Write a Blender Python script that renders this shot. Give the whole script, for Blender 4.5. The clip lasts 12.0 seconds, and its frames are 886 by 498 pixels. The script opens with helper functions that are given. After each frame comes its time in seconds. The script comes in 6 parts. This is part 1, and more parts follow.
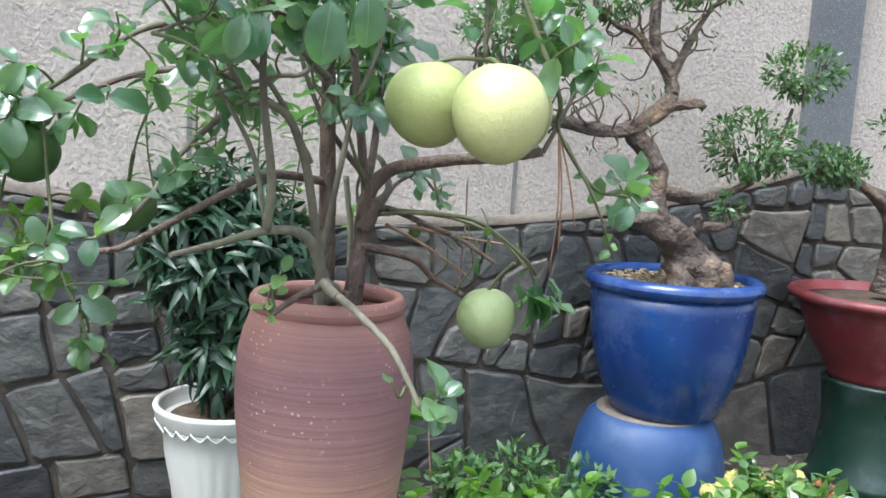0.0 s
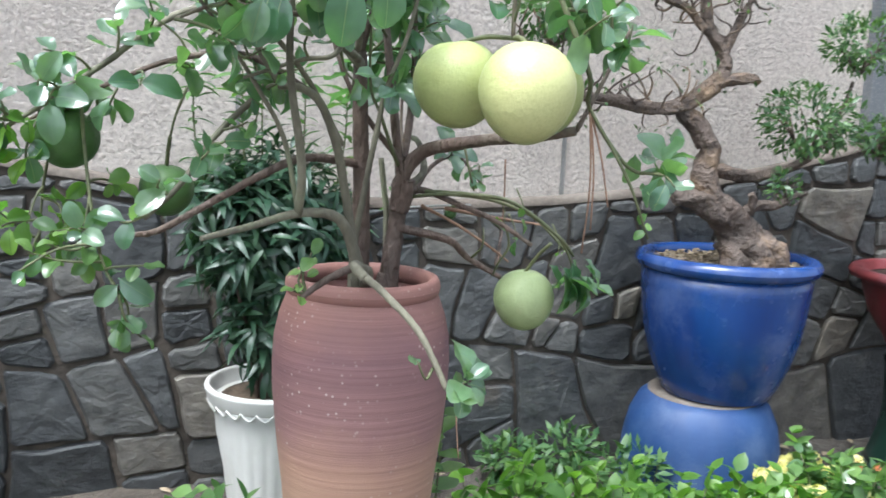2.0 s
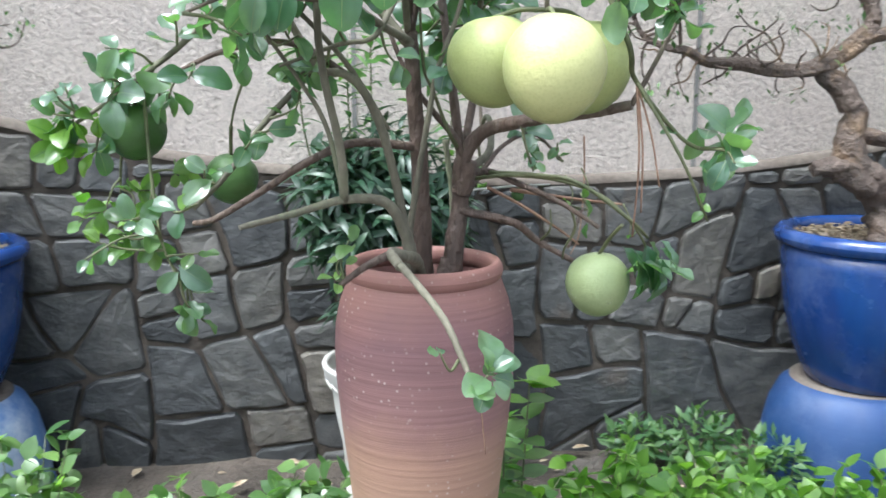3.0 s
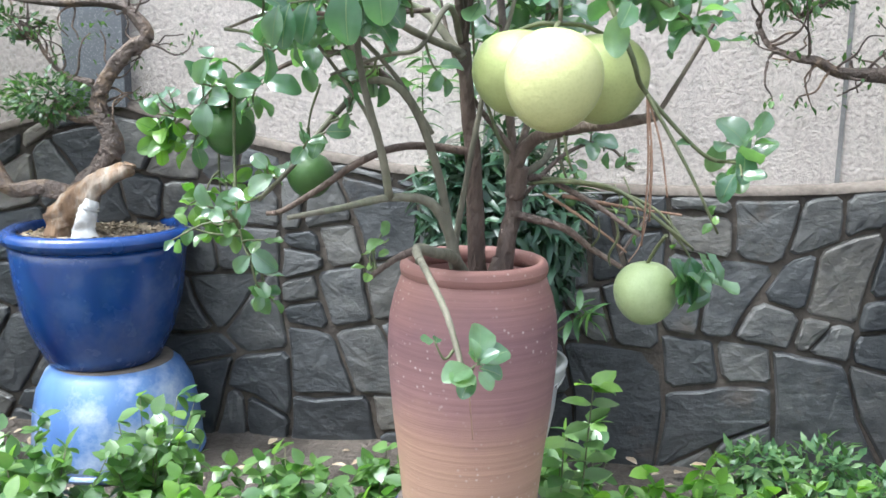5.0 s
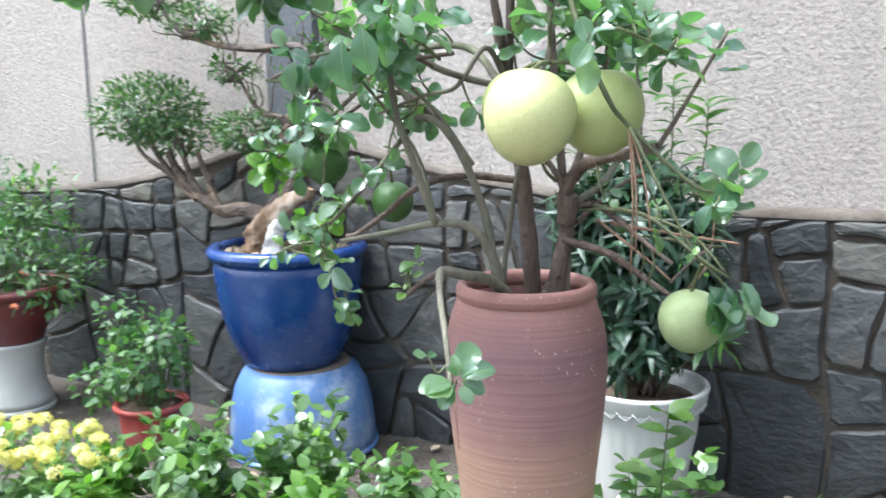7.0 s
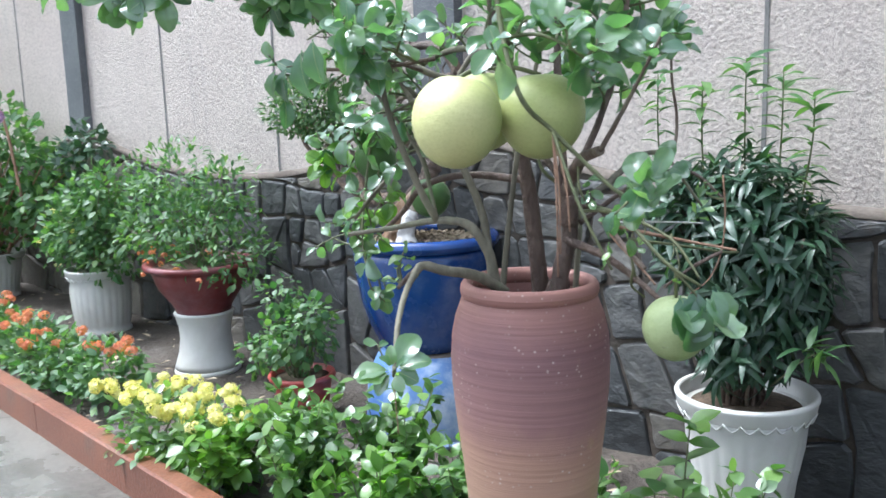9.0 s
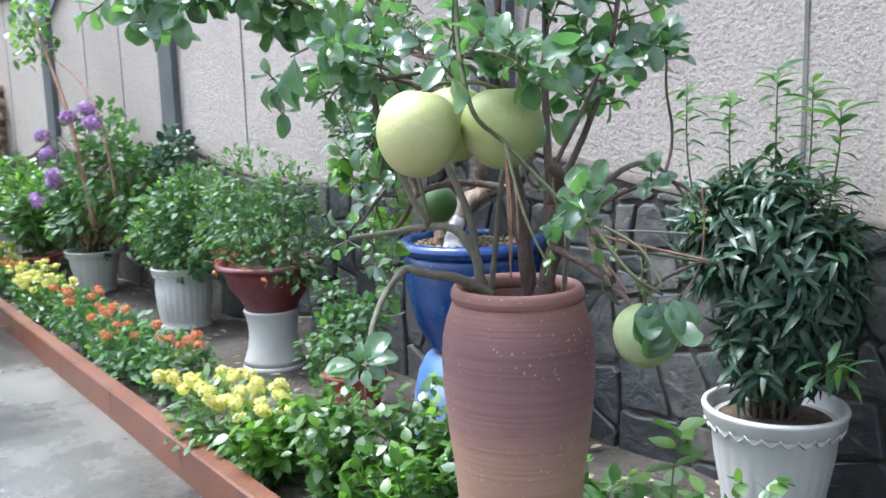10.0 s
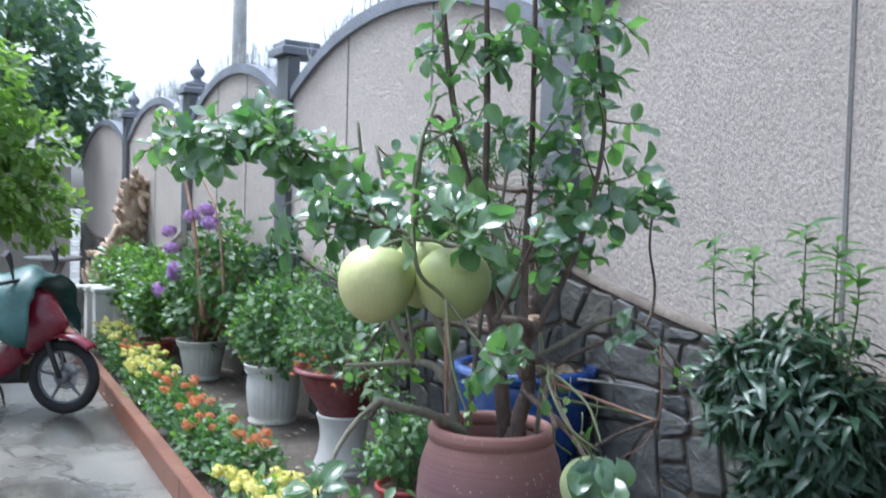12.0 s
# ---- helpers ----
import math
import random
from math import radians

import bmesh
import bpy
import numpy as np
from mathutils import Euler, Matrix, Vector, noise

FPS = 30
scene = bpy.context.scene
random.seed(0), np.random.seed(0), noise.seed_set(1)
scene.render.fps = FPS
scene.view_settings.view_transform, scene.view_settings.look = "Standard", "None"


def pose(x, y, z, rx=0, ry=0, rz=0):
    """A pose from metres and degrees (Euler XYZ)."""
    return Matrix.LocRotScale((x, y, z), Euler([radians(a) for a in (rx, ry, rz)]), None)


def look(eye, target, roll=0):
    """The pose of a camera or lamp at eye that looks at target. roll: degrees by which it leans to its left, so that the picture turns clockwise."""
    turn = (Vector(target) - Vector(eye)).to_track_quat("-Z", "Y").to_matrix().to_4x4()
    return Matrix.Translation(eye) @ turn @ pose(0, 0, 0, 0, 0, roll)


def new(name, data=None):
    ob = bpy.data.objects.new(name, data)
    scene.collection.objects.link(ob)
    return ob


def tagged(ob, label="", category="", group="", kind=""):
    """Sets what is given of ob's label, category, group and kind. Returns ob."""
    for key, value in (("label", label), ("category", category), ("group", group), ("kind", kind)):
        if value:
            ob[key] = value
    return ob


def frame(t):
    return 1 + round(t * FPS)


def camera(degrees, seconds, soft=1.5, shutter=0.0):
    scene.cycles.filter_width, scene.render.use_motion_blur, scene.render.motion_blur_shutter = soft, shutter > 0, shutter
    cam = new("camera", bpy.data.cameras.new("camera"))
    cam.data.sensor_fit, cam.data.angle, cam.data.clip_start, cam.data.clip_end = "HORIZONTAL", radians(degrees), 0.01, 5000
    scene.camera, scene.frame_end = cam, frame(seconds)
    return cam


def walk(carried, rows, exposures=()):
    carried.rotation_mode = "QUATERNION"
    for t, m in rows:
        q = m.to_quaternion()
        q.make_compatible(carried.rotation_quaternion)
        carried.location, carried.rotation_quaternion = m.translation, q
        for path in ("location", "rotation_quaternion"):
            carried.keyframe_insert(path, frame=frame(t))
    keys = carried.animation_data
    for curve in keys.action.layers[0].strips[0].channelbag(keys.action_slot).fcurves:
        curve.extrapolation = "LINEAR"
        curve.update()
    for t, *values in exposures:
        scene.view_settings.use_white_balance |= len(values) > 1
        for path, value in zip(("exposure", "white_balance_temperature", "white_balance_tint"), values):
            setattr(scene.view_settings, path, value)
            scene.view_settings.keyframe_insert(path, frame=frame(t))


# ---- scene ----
cam = camera(53.3, 12.0, soft=1.6, shutter=0.5)
PATH = [
    (0, (0.0343, -0.0070, 1.3842), (0.6530, 1.6262, 1.1678), 3.4),
    (0.5, (0.0370, -0.0009, 1.3842), (0.6442, 1.6377, 1.1704), 2.8),
    (1, (0.0361, 0.0053, 1.3807), (0.6336, 1.6456, 1.1590), 2.7),
    (1.5, (0.0484, -0.0009, 1.3816), (0.6318, 1.6438, 1.1493), 2.8),
    (2, (0.0871, -0.0158, 1.3869), (0.5896, 1.6509, 1.1264), 2.5),
    (2.5, (0.1839, -0.0167, 1.3948), (0.5333, 1.6843, 1.1088), 1.4),
    (3, (0.3247, -0.0070, 1.4054), (0.4708, 1.7169, 1.0833), -0.1),
    (3.5, (0.4242, -0.0062, 1.4115), (0.4136, 1.7266, 1.1070), -0.4),
    (3.7, (0.4550, -0.0018, 1.4080), (0.3854, 1.7310, 1.1070), -0.3),
    (5.3, (0.6855, -0.1329, 1.4159), (0.3802, 1.5708, 1.1000), 0.4),
    (5.5, (0.7216, -0.1487, 1.4291), (0.3846, 1.5497, 1.1141), 0.0),
    (6, (0.8351, -0.1223, 1.4379), (0.3951, 1.5541, 1.1352), -0.8),
    (6.5, (0.9900, -0.1047, 1.4326), (0.3890, 1.5242, 1.1414), -0.8),
    (7, (1.1000, -0.0827, 1.4432), (0.3194, 1.4696, 1.1669), -1.1),
    (7.5, (1.2074, -0.0686, 1.4379), (0.2930, 1.4124, 1.1774), -1.8),
    (7.7, (1.2690, -0.0678, 1.4318), (0.3062, 1.3816, 1.1660), -1.6),
    (9.3, (1.6579, 0.2059, 1.4617), (0.4215, 1.4265, 1.1774), -1.6),
    (9.5, (1.7116, 0.2270, 1.4599), (0.4479, 1.4194, 1.1792), -1.4),
    (10, (1.8163, 0.2737, 1.4643), (0.4796, 1.3860, 1.1942), -1.7),
    (10.5, (1.9474, 0.3089, 1.4784), (0.5562, 1.3508, 1.2038), -0.6),
    (11, (2.0310, 0.3546, 1.5162), (0.6046, 1.3622, 1.2962), -0.2),
    (11.5, (2.1226, 0.4004, 1.5391), (0.6679, 1.3790, 1.3842), 1.0),
    (12, (2.1287, 0.4646, 1.5611), (0.6248, 1.3754, 1.4978), 1.6),
]
walk(cam, [(t, look(eye, target, roll)) for t, eye, target, roll in PATH], [(0, 1.48, 5750, 5), (2, 1.5, 5750, 5), (3.5, 1.72, 5750, 5), (6, 1.84, 5700, 5), (7.5, 1.8, 5650, 6), (9.5, 1.56, 5550, 7), (11, 1.36, 5450, 8), (12, 1.23, 5400, 8)])

# ---- light ----
SUN_AWAY = Vector((-0.40, -0.25, 1.0))
SUN_ELEVATION = math.atan2(SUN_AWAY.z, math.hypot(SUN_AWAY.x, SUN_AWAY.y))
world = bpy.data.worlds.new("sky")
scene.world = world
world.use_nodes = True
wn = world.node_tree.nodes
sky = wn.new("ShaderNodeTexSky")
sky.sky_type, sky.sun_disc = "NISHITA", False
sky.sun_elevation, sky.sun_rotation = SUN_ELEVATION, math.atan2(SUN_AWAY.x, SUN_AWAY.y)
sky.air_density, sky.dust_density, sky.ozone_density = 1.0, 6.0, 1.0
soft_sky = wn.new("ShaderNodeHueSaturation")
soft_sky.inputs["Saturation"].default_value = 0.3
world.node_tree.links.new(sky.outputs[0], soft_sky.inputs["Color"])
world.node_tree.links.new(soft_sky.outputs[0], wn["Background"].inputs["Color"])
wn["Background"].inputs["Strength"].default_value = 0.15
sun = new("sun", bpy.data.lights.new("sun", "SUN"))
sun.data.energy, sun.data.angle, sun.data.color = 1.2, radians(22), (1.0, 0.96, 0.9)
sun.matrix_world = look((0, 0, 0), -SUN_AWAY)


# ---- materials ----
def material(name, rough=0.7, metal=0.0, spec=0.5):
    m = bpy.data.materials.new(name)
    m.use_nodes = True
    b = m.node_tree.nodes["Principled BSDF"]
    b.inputs["Roughness"].default_value = rough
    b.inputs["Metallic"].default_value = metal
    b.inputs["Specular IOR Level"].default_value = spec
    return m, m.node_tree.nodes, m.node_tree.links, b


def coords(n, l, scale=(1, 1, 1)):
    tc = n.new("ShaderNodeTexCoord")
    mp = n.new("ShaderNodeMapping")
    mp.inputs["Scale"].default_value = scale
    l.new(tc.outputs["Object"], mp.inputs["Vector"])
    return mp.outputs[0]


def noise_tex(n, l, vec, scale, detail=4.0, rough=0.55):
    t = n.new("ShaderNodeTexNoise")
    t.inputs["Scale"].default_value, t.inputs["Detail"].default_value, t.inputs["Roughness"].default_value = scale, detail, rough
    l.new(vec, t.inputs["Vector"])
    return t.outputs["Fac"]


def ramp(n, l, fac, stops):
    r = n.new("ShaderNodeValToRGB")
    e = r.color_ramp.elements
    while len(e) < len(stops):
        e.new(0.5)
    for s, (p, c) in zip(e, stops):
        s.position, s.color = p, (*c, 1)
    l.new(fac, r.inputs["Fac"])
    return r.outputs["Color"]


def mix(n, l, fac, a, b, mode="MIX"):
    m = n.new("ShaderNodeMix")
    m.data_type, m.blend_type = "RGBA", mode
    for sock, v in ((m.inputs["Factor"], fac), (m.inputs["A"], a), (m.inputs["B"], b)):
        if isinstance(v, (int, float)):
            sock.default_value = v
        elif isinstance(v, tuple):
            sock.default_value = (*v, 1)
        else:
            l.new(v, sock)
    return m.outputs["Result"]


def bump(n, l, b, height, strength, distance):
    k = n.new("ShaderNodeBump")
    k.inputs["Strength"].default_value, k.inputs["Distance"].default_value = strength, distance
    l.new(height, k.inputs["Height"])
    l.new(k.outputs[0], b.inputs["Normal"])


def two_scale(name, dark, light, big, fine, rough=0.7, bump_strength=0.4, bump_dist=0.004, stain=None, scale=(1, 1, 1), spec=0.5, rand=0.0):
    """A surface with large mottling, fine grain and relief."""
    m, n, l, b = material(name, rough, 0, spec)
    v = coords(n, l, scale)
    a, f = noise_tex(n, l, v, big, 5), noise_tex(n, l, v, fine, 3)
    c = ramp(n, l, a, [(0.3, dark), (0.7, light)])
    g = ramp(n, l, f, [(0.3, (0.72, 0.72, 0.72)), (0.7, (1.12, 1.12, 1.12))])
    c = mix(n, l, 0.8, c, g, "MULTIPLY")
    if stain:
        s = ramp(n, l, noise_tex(n, l, v, big * 0.6, 8, 0.7), [(0.52, (0, 0, 0)), (0.68, (1, 1, 1))])
        c = mix(n, l, s, c, stain)
    if rand:
        oi = n.new("ShaderNodeObjectInfo")
        rr = ramp(n, l, oi.outputs["Random"], [(0.0, (1 - rand,) * 3), (1.0, (1 + rand,) * 3)])
        c = mix(n, l, 1.0, c, rr, "MULTIPLY")
    l.new(c, b.inputs["Base Color"])
    bump(n, l, b, f, bump_strength, bump_dist)
    return m


def stucco_material():
    m, n, l, b = material("roughcast_stucco", 0.9, 0, 0.2)
    v = coords(n, l)
    grain = noise_tex(n, l, v, 58, 5, 0.7)
    c = ramp(n, l, noise_tex(n, l, v, 1.1, 6), [(0.3, (0.50, 0.437, 0.398)), (0.7, (0.60, 0.535, 0.485))])
    streak = noise_tex(n, l, coords(n, l, (5, 5, 0.5)), 1.5, 6, 0.7)
    c = mix(n, l, ramp(n, l, streak, [(0.55, (0, 0, 0)), (0.8, (0.5, 0.5, 0.5))]), c, (0.40, 0.37, 0.35))
    c = mix(n, l, 0.48, c, ramp(n, l, grain, [(0.33, (0.5, 0.49, 0.48)), (0.5, (1.0, 1.0, 1.0)), (0.68, (1.28, 1.28, 1.27))]), "MULTIPLY")
    l.new(c, b.inputs["Base Color"])
    bump(n, l, b, grain, 1.0, 0.028)
    return m


def stone_material():
    """Riven slate: each stone of its own grey, cleaved layers, pale scuffs and rusty patches."""
    m, n, l, b = material("slate_stone", 0.5, 0, 0.5)
    v = coords(n, l)
    oi = n.new("ShaderNodeObjectInfo")
    base = ramp(n, l, oi.outputs["Random"], [(0.0, (0.033, 0.0355, 0.039)), (0.5, (0.058, 0.06, 0.063)), (0.86, (0.088, 0.086, 0.083)), (1.0, (0.14, 0.124, 0.104))])
    off = n.new("ShaderNodeVectorMath")
    off.operation = "MULTIPLY_ADD"
    l.new(oi.outputs["Random"], off.inputs[0])
    off.inputs[1].default_value = (37.0, 19.0, 53.0)
    l.new(v, off.inputs[2])
    w = off.outputs[0]
    f = noise_tex(n, l, w, 13, 9, 0.68)
    c = mix(n, l, 0.9, base, ramp(n, l, f, [(0.25, (0.4, 0.41, 0.44)), (0.75, (1.65, 1.6, 1.5))]), "MULTIPLY")
    pale = ramp(n, l, noise_tex(n, l, w, 5, 10, 0.78), [(0.57, (0, 0, 0)), (0.75, (0.5, 0.5, 0.5))])
    c = mix(n, l, pale, c, (0.2, 0.195, 0.18))
    rust = ramp(n, l, noise_tex(n, l, w, 3.2, 7, 0.7), [(0.6, (0, 0, 0)), (0.75, (0.45, 0.45, 0.45))])
    c = mix(n, l, rust, c, (0.12, 0.08, 0.05))
    l.new(c, b.inputs["Base Color"])
    l.new(ramp(n, l, f, [(0.3, (0.38, 0.38, 0.38)), (0.7, (0.68, 0.68, 0.68))]), b.inputs["Roughness"])
    tilt = n.new("ShaderNodeMapping")
    tilt.inputs["Rotation"].default_value = (0.3, 0.5, 0.2)
    tilt.inputs["Scale"].default_value = (1, 1, 1.5)
    l.new(w, tilt.inputs["Vector"])
    layers = noise_tex(n, l, tilt.outputs[0], 7, 10, 0.62)
    bump(n, l, b, layers, 0.75, 0.03)
    return m


def speckled_granite():
    m, n, l, b = material("pilaster_granite", 0.45, 0, 0.5)
    v = coords(n, l)
    c = ramp(n, l, noise_tex(n, l, v, 2.5, 5), [(0.3, (0.075, 0.08, 0.088)), (0.7, (0.13, 0.135, 0.145))])
    fleck = n.new("ShaderNodeTexVoronoi")
    fleck.inputs["Scale"].default_value = 150
    l.new(v, fleck.inputs["Vector"])
    c = mix(n, l, ramp(n, l, fleck.outputs["Distance"], [(0.14, (0.6, 0.6, 0.6)), (0.34, (0, 0, 0))]), c, (0.42, 0.42, 0.42))
    l.new(c, b.inputs["Base Color"])
    bump(n, l, b, noise_tex(n, l, v, 60, 4), 0.4, 0.004)
    return m


def concrete_material():
    """Rain-wet yard slab: damp dark patches, glossy puddled film, long cracks."""
    m, n, l, b = material("wet_concrete", 0.3, 0, 0.5)
    v = coords(n, l)
    damp = noise_tex(n, l, v, 0.9, 7, 0.6)
    c = ramp(n, l, damp, [(0.38, (0.058, 0.055, 0.049)), (0.62, (0.185, 0.174, 0.152))])
    grain = noise_tex(n, l, v, 38, 4, 0.6)
    c = mix(n, l, 0.8, c, ramp(n, l, grain, [(0.3, (0.75, 0.75, 0.75)), (0.7, (1.15, 1.15, 1.15))]), "MULTIPLY")
    moss = ramp(n, l, noise_tex(n, l, v, 1.7, 8, 0.7), [(0.54, (0, 0, 0)), (0.7, (0.6, 0.6, 0.6))])
    c = mix(n, l, moss, c, (0.11, 0.11, 0.075))
    warp = n.new("ShaderNodeVectorMath")
    warp.operation = "MULTIPLY_ADD"
    nt = n.new("ShaderNodeTexNoise")
    nt.inputs["Scale"].default_value = 2.5
    l.new(v, nt.inputs["Vector"])
    l.new(nt.outputs["Color"], warp.inputs[0])
    warp.inputs[1].default_value = (0.5, 0.5, 0.0)
    l.new(v, warp.inputs[2])
    cr = n.new("ShaderNodeTexVoronoi")
    cr.feature = "DISTANCE_TO_EDGE"
    cr.inputs["Scale"].default_value = 0.75
    l.new(warp.outputs[0], cr.inputs["Vector"])
    crack = ramp(n, l, cr.outputs["Distance"], [(0.004, (0, 0, 0)), (0.012, (1, 1, 1))])
    c = mix(n, l, crack, (0.045, 0.043, 0.038), c)
    l.new(c, b.inputs["Base Color"])
    l.new(ramp(n, l, damp, [(0.38, (0.07, 0.07, 0.07)), (0.62, (0.42, 0.42, 0.42))]), b.inputs["Roughness"])
    bump(n, l, b, grain, 0.35, 0.005)
    return m


def jar_material():
    """Unglazed jar: violet-brown shoulder running down to pale clay, throwing rings, lime spots."""
    m, n, l, b = material("jar_clay", 0.62, 0, 0.4)
    v = coords(n, l)
    sep = n.new("ShaderNodeSeparateXYZ")
    l.new(v, sep.inputs[0])
    wob = n.new("ShaderNodeMath")
    wob.operation = "MULTIPLY_ADD"
    l.new(noise_tex(n, l, v, 4.5, 6, 0.6), wob.inputs[0])
    wob.inputs[1].default_value = 0.22
    l.new(sep.outputs["Z"], wob.inputs[2])
    c = ramp(n, l, wob.outputs[0], [(0.12, (0.38, 0.245, 0.165)), (0.27, (0.345, 0.205, 0.15)), (0.36, (0.245, 0.135, 0.128)), (0.50, (0.195, 0.103, 0.107)), (0.62, (0.26, 0.13, 0.11))])
    rings = noise_tex(n, l, coords(n, l, (0.6, 0.6, 38)), 2.5, 5, 0.6)
    c = mix(n, l, 0.5, c, ramp(n, l, rings, [(0.3, (0.75, 0.74, 0.74)), (0.7, (1.2, 1.2, 1.2))]), "MULTIPLY")
    spot = n.new("ShaderNodeTexVoronoi")
    spot.inputs["Scale"].default_value = 68
    l.new(v, spot.inputs["Vector"])
    sp = ramp(n, l, spot.outputs["Distance"], [(0.10, (1, 1, 1)), (0.22, (0, 0, 0))])
    where = ramp(n, l, noise_tex(n, l, v, 6, 3), [(0.46, (0, 0, 0)), (0.64, (0.8, 0.8, 0.8))])
    c = mix(n, l, mix(n, l, 1.0, sp, where, "MULTIPLY"), c, (0.55, 0.46, 0.42))
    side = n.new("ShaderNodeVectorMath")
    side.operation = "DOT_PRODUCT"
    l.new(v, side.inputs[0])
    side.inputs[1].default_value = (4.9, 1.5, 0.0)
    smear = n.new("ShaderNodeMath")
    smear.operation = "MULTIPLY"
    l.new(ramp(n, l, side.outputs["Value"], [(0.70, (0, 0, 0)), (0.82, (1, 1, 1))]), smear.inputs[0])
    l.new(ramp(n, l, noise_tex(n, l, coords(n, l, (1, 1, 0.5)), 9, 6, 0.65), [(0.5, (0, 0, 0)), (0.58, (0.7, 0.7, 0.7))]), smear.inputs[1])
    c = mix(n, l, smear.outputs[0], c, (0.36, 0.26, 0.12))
    l.new(c, b.inputs["Base Color"])
    bump(n, l, b, rings, 0.5, 0.004)
    return m


def glaze_material(name, deep, pale, rough, dust, grime=(0.42, 0.47, 0.55)):
    """Glazed pottery: pooled colour, thin pale edges, dust on it."""
    m, n, l, b = material(name, rough, 0, 0.6)
    v = coords(n, l)
    c = ramp(n, l, noise_tex(n, l, coords(n, l, (1, 1, 0.35)), 5, 6, 0.6), [(0.3, deep), (0.72, pale)])
    d = ramp(n, l, noise_tex(n, l, v, 3.2, 8, 0.7), [(0.48, (0, 0, 0)), (0.66, (dust, dust, dust))])
    c = mix(n, l, d, c, grime)
    l.new(c, b.inputs["Base Color"])
    l.new(ramp(n, l, noise_tex(n, l, v, 9, 5), [(0.3, (rough * 0.8,) * 3), (0.7, (min(1, rough * 1.5),) * 3)]), b.inputs["Roughness"])
    bump(n, l, b, noise_tex(n, l, coords(n, l, (1, 1, 5)), 11, 3), 0.12, 0.004)
    return m


def leaf_material(name, dark, light, rough=0.32, trans=0.35, wet=0.5, coat=0.0):
    m, n, l, b = material(name, rough, 0, wet)
    geo, oi = n.new("ShaderNodeNewGeometry"), n.new("ShaderNodeObjectInfo")
    add = n.new("ShaderNodeMath")
    add.operation = "ADD"
    l.new(geo.outputs["Random Per Island"], add.inputs[0])
    l.new(oi.outputs["Random"], add.inputs[1])
    fr = n.new("ShaderNodeMath")
    fr.operation = "FRACT"
    l.new(add.outputs[0], fr.inputs[0])
    c = ramp(n, l, fr.outputs[0], [(0.0, dark), (0.75, tuple((a + b2) / 2 for a, b2 in zip(dark, light))), (1.0, light)])
    v = coords(n, l)
    f = noise_tex(n, l, v, 30, 3)
    c = mix(n, l, 0.6, c, ramp(n, l, f, [(0.3, (0.75, 0.78, 0.72)), (0.7, (1.2, 1.18, 1.15))]), "MULTIPLY")
    l.new(c, b.inputs["Base Color"])
    bump(n, l, b, f, 0.25, 0.004)
    b.inputs["Coat Weight"].default_value, b.inputs["Coat Roughness"].default_value = coat, 0.12
    tr = n.new("ShaderNodeBsdfTranslucent")
    l.new(mix(n, l, 1.0, c, (1.7, 2.0, 0.7), "MULTIPLY"), tr.inputs["Color"])
    ms = n.new("ShaderNodeMixShader")
    ms.inputs[0].default_value = trans
    l.new(b.outputs[0], ms.inputs[1])
    l.new(tr.outputs[0], ms.inputs[2])
    l.new(ms.outputs[0], n["Material Output"].inputs["Surface"])
    return m


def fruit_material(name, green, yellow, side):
    """Pomelo skin: pitted; the side towards the light is painted paler and yellower."""
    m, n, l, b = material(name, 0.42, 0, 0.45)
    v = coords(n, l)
    # light falling on the fruit, put into the skin colour along side
    lit_side = n.new("ShaderNodeVectorMath")
    lit_side.operation = "DOT_PRODUCT"
    l.new(v, lit_side.inputs[0])
    lit_side.inputs[1].default_value = side
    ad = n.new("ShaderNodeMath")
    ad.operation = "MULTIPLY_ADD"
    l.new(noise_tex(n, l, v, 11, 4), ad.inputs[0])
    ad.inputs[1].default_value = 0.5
    l.new(lit_side.outputs["Value"], ad.inputs[2])
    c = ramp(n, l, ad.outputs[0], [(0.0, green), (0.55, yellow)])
    pits = n.new("ShaderNodeTexVoronoi")
    pits.inputs["Scale"].default_value = 190
    l.new(v, pits.inputs["Vector"])
    c = mix(n, l, 0.3, c, ramp(n, l, pits.outputs["Distance"], [(0.1, (0.8, 0.82, 0.75)), (0.6, (1.1, 1.1, 1.1))]), "MULTIPLY")
    l.new(c, b.inputs["Base Color"])
    lump = noise_tex(n, l, v, 70, 5, 0.7)
    bump(n, l, b, lump, 0.45, 0.0045)
    return m


def water_material():
    m, n, l, b = material("rain_water", 0.03, 0, 0.5)
    b.inputs["Base Color"].default_value = (0.95, 0.97, 0.97, 1)
    b.inputs["Transmission Weight"].default_value = 0.85
    b.inputs["IOR"].default_value = 1.33
    return m


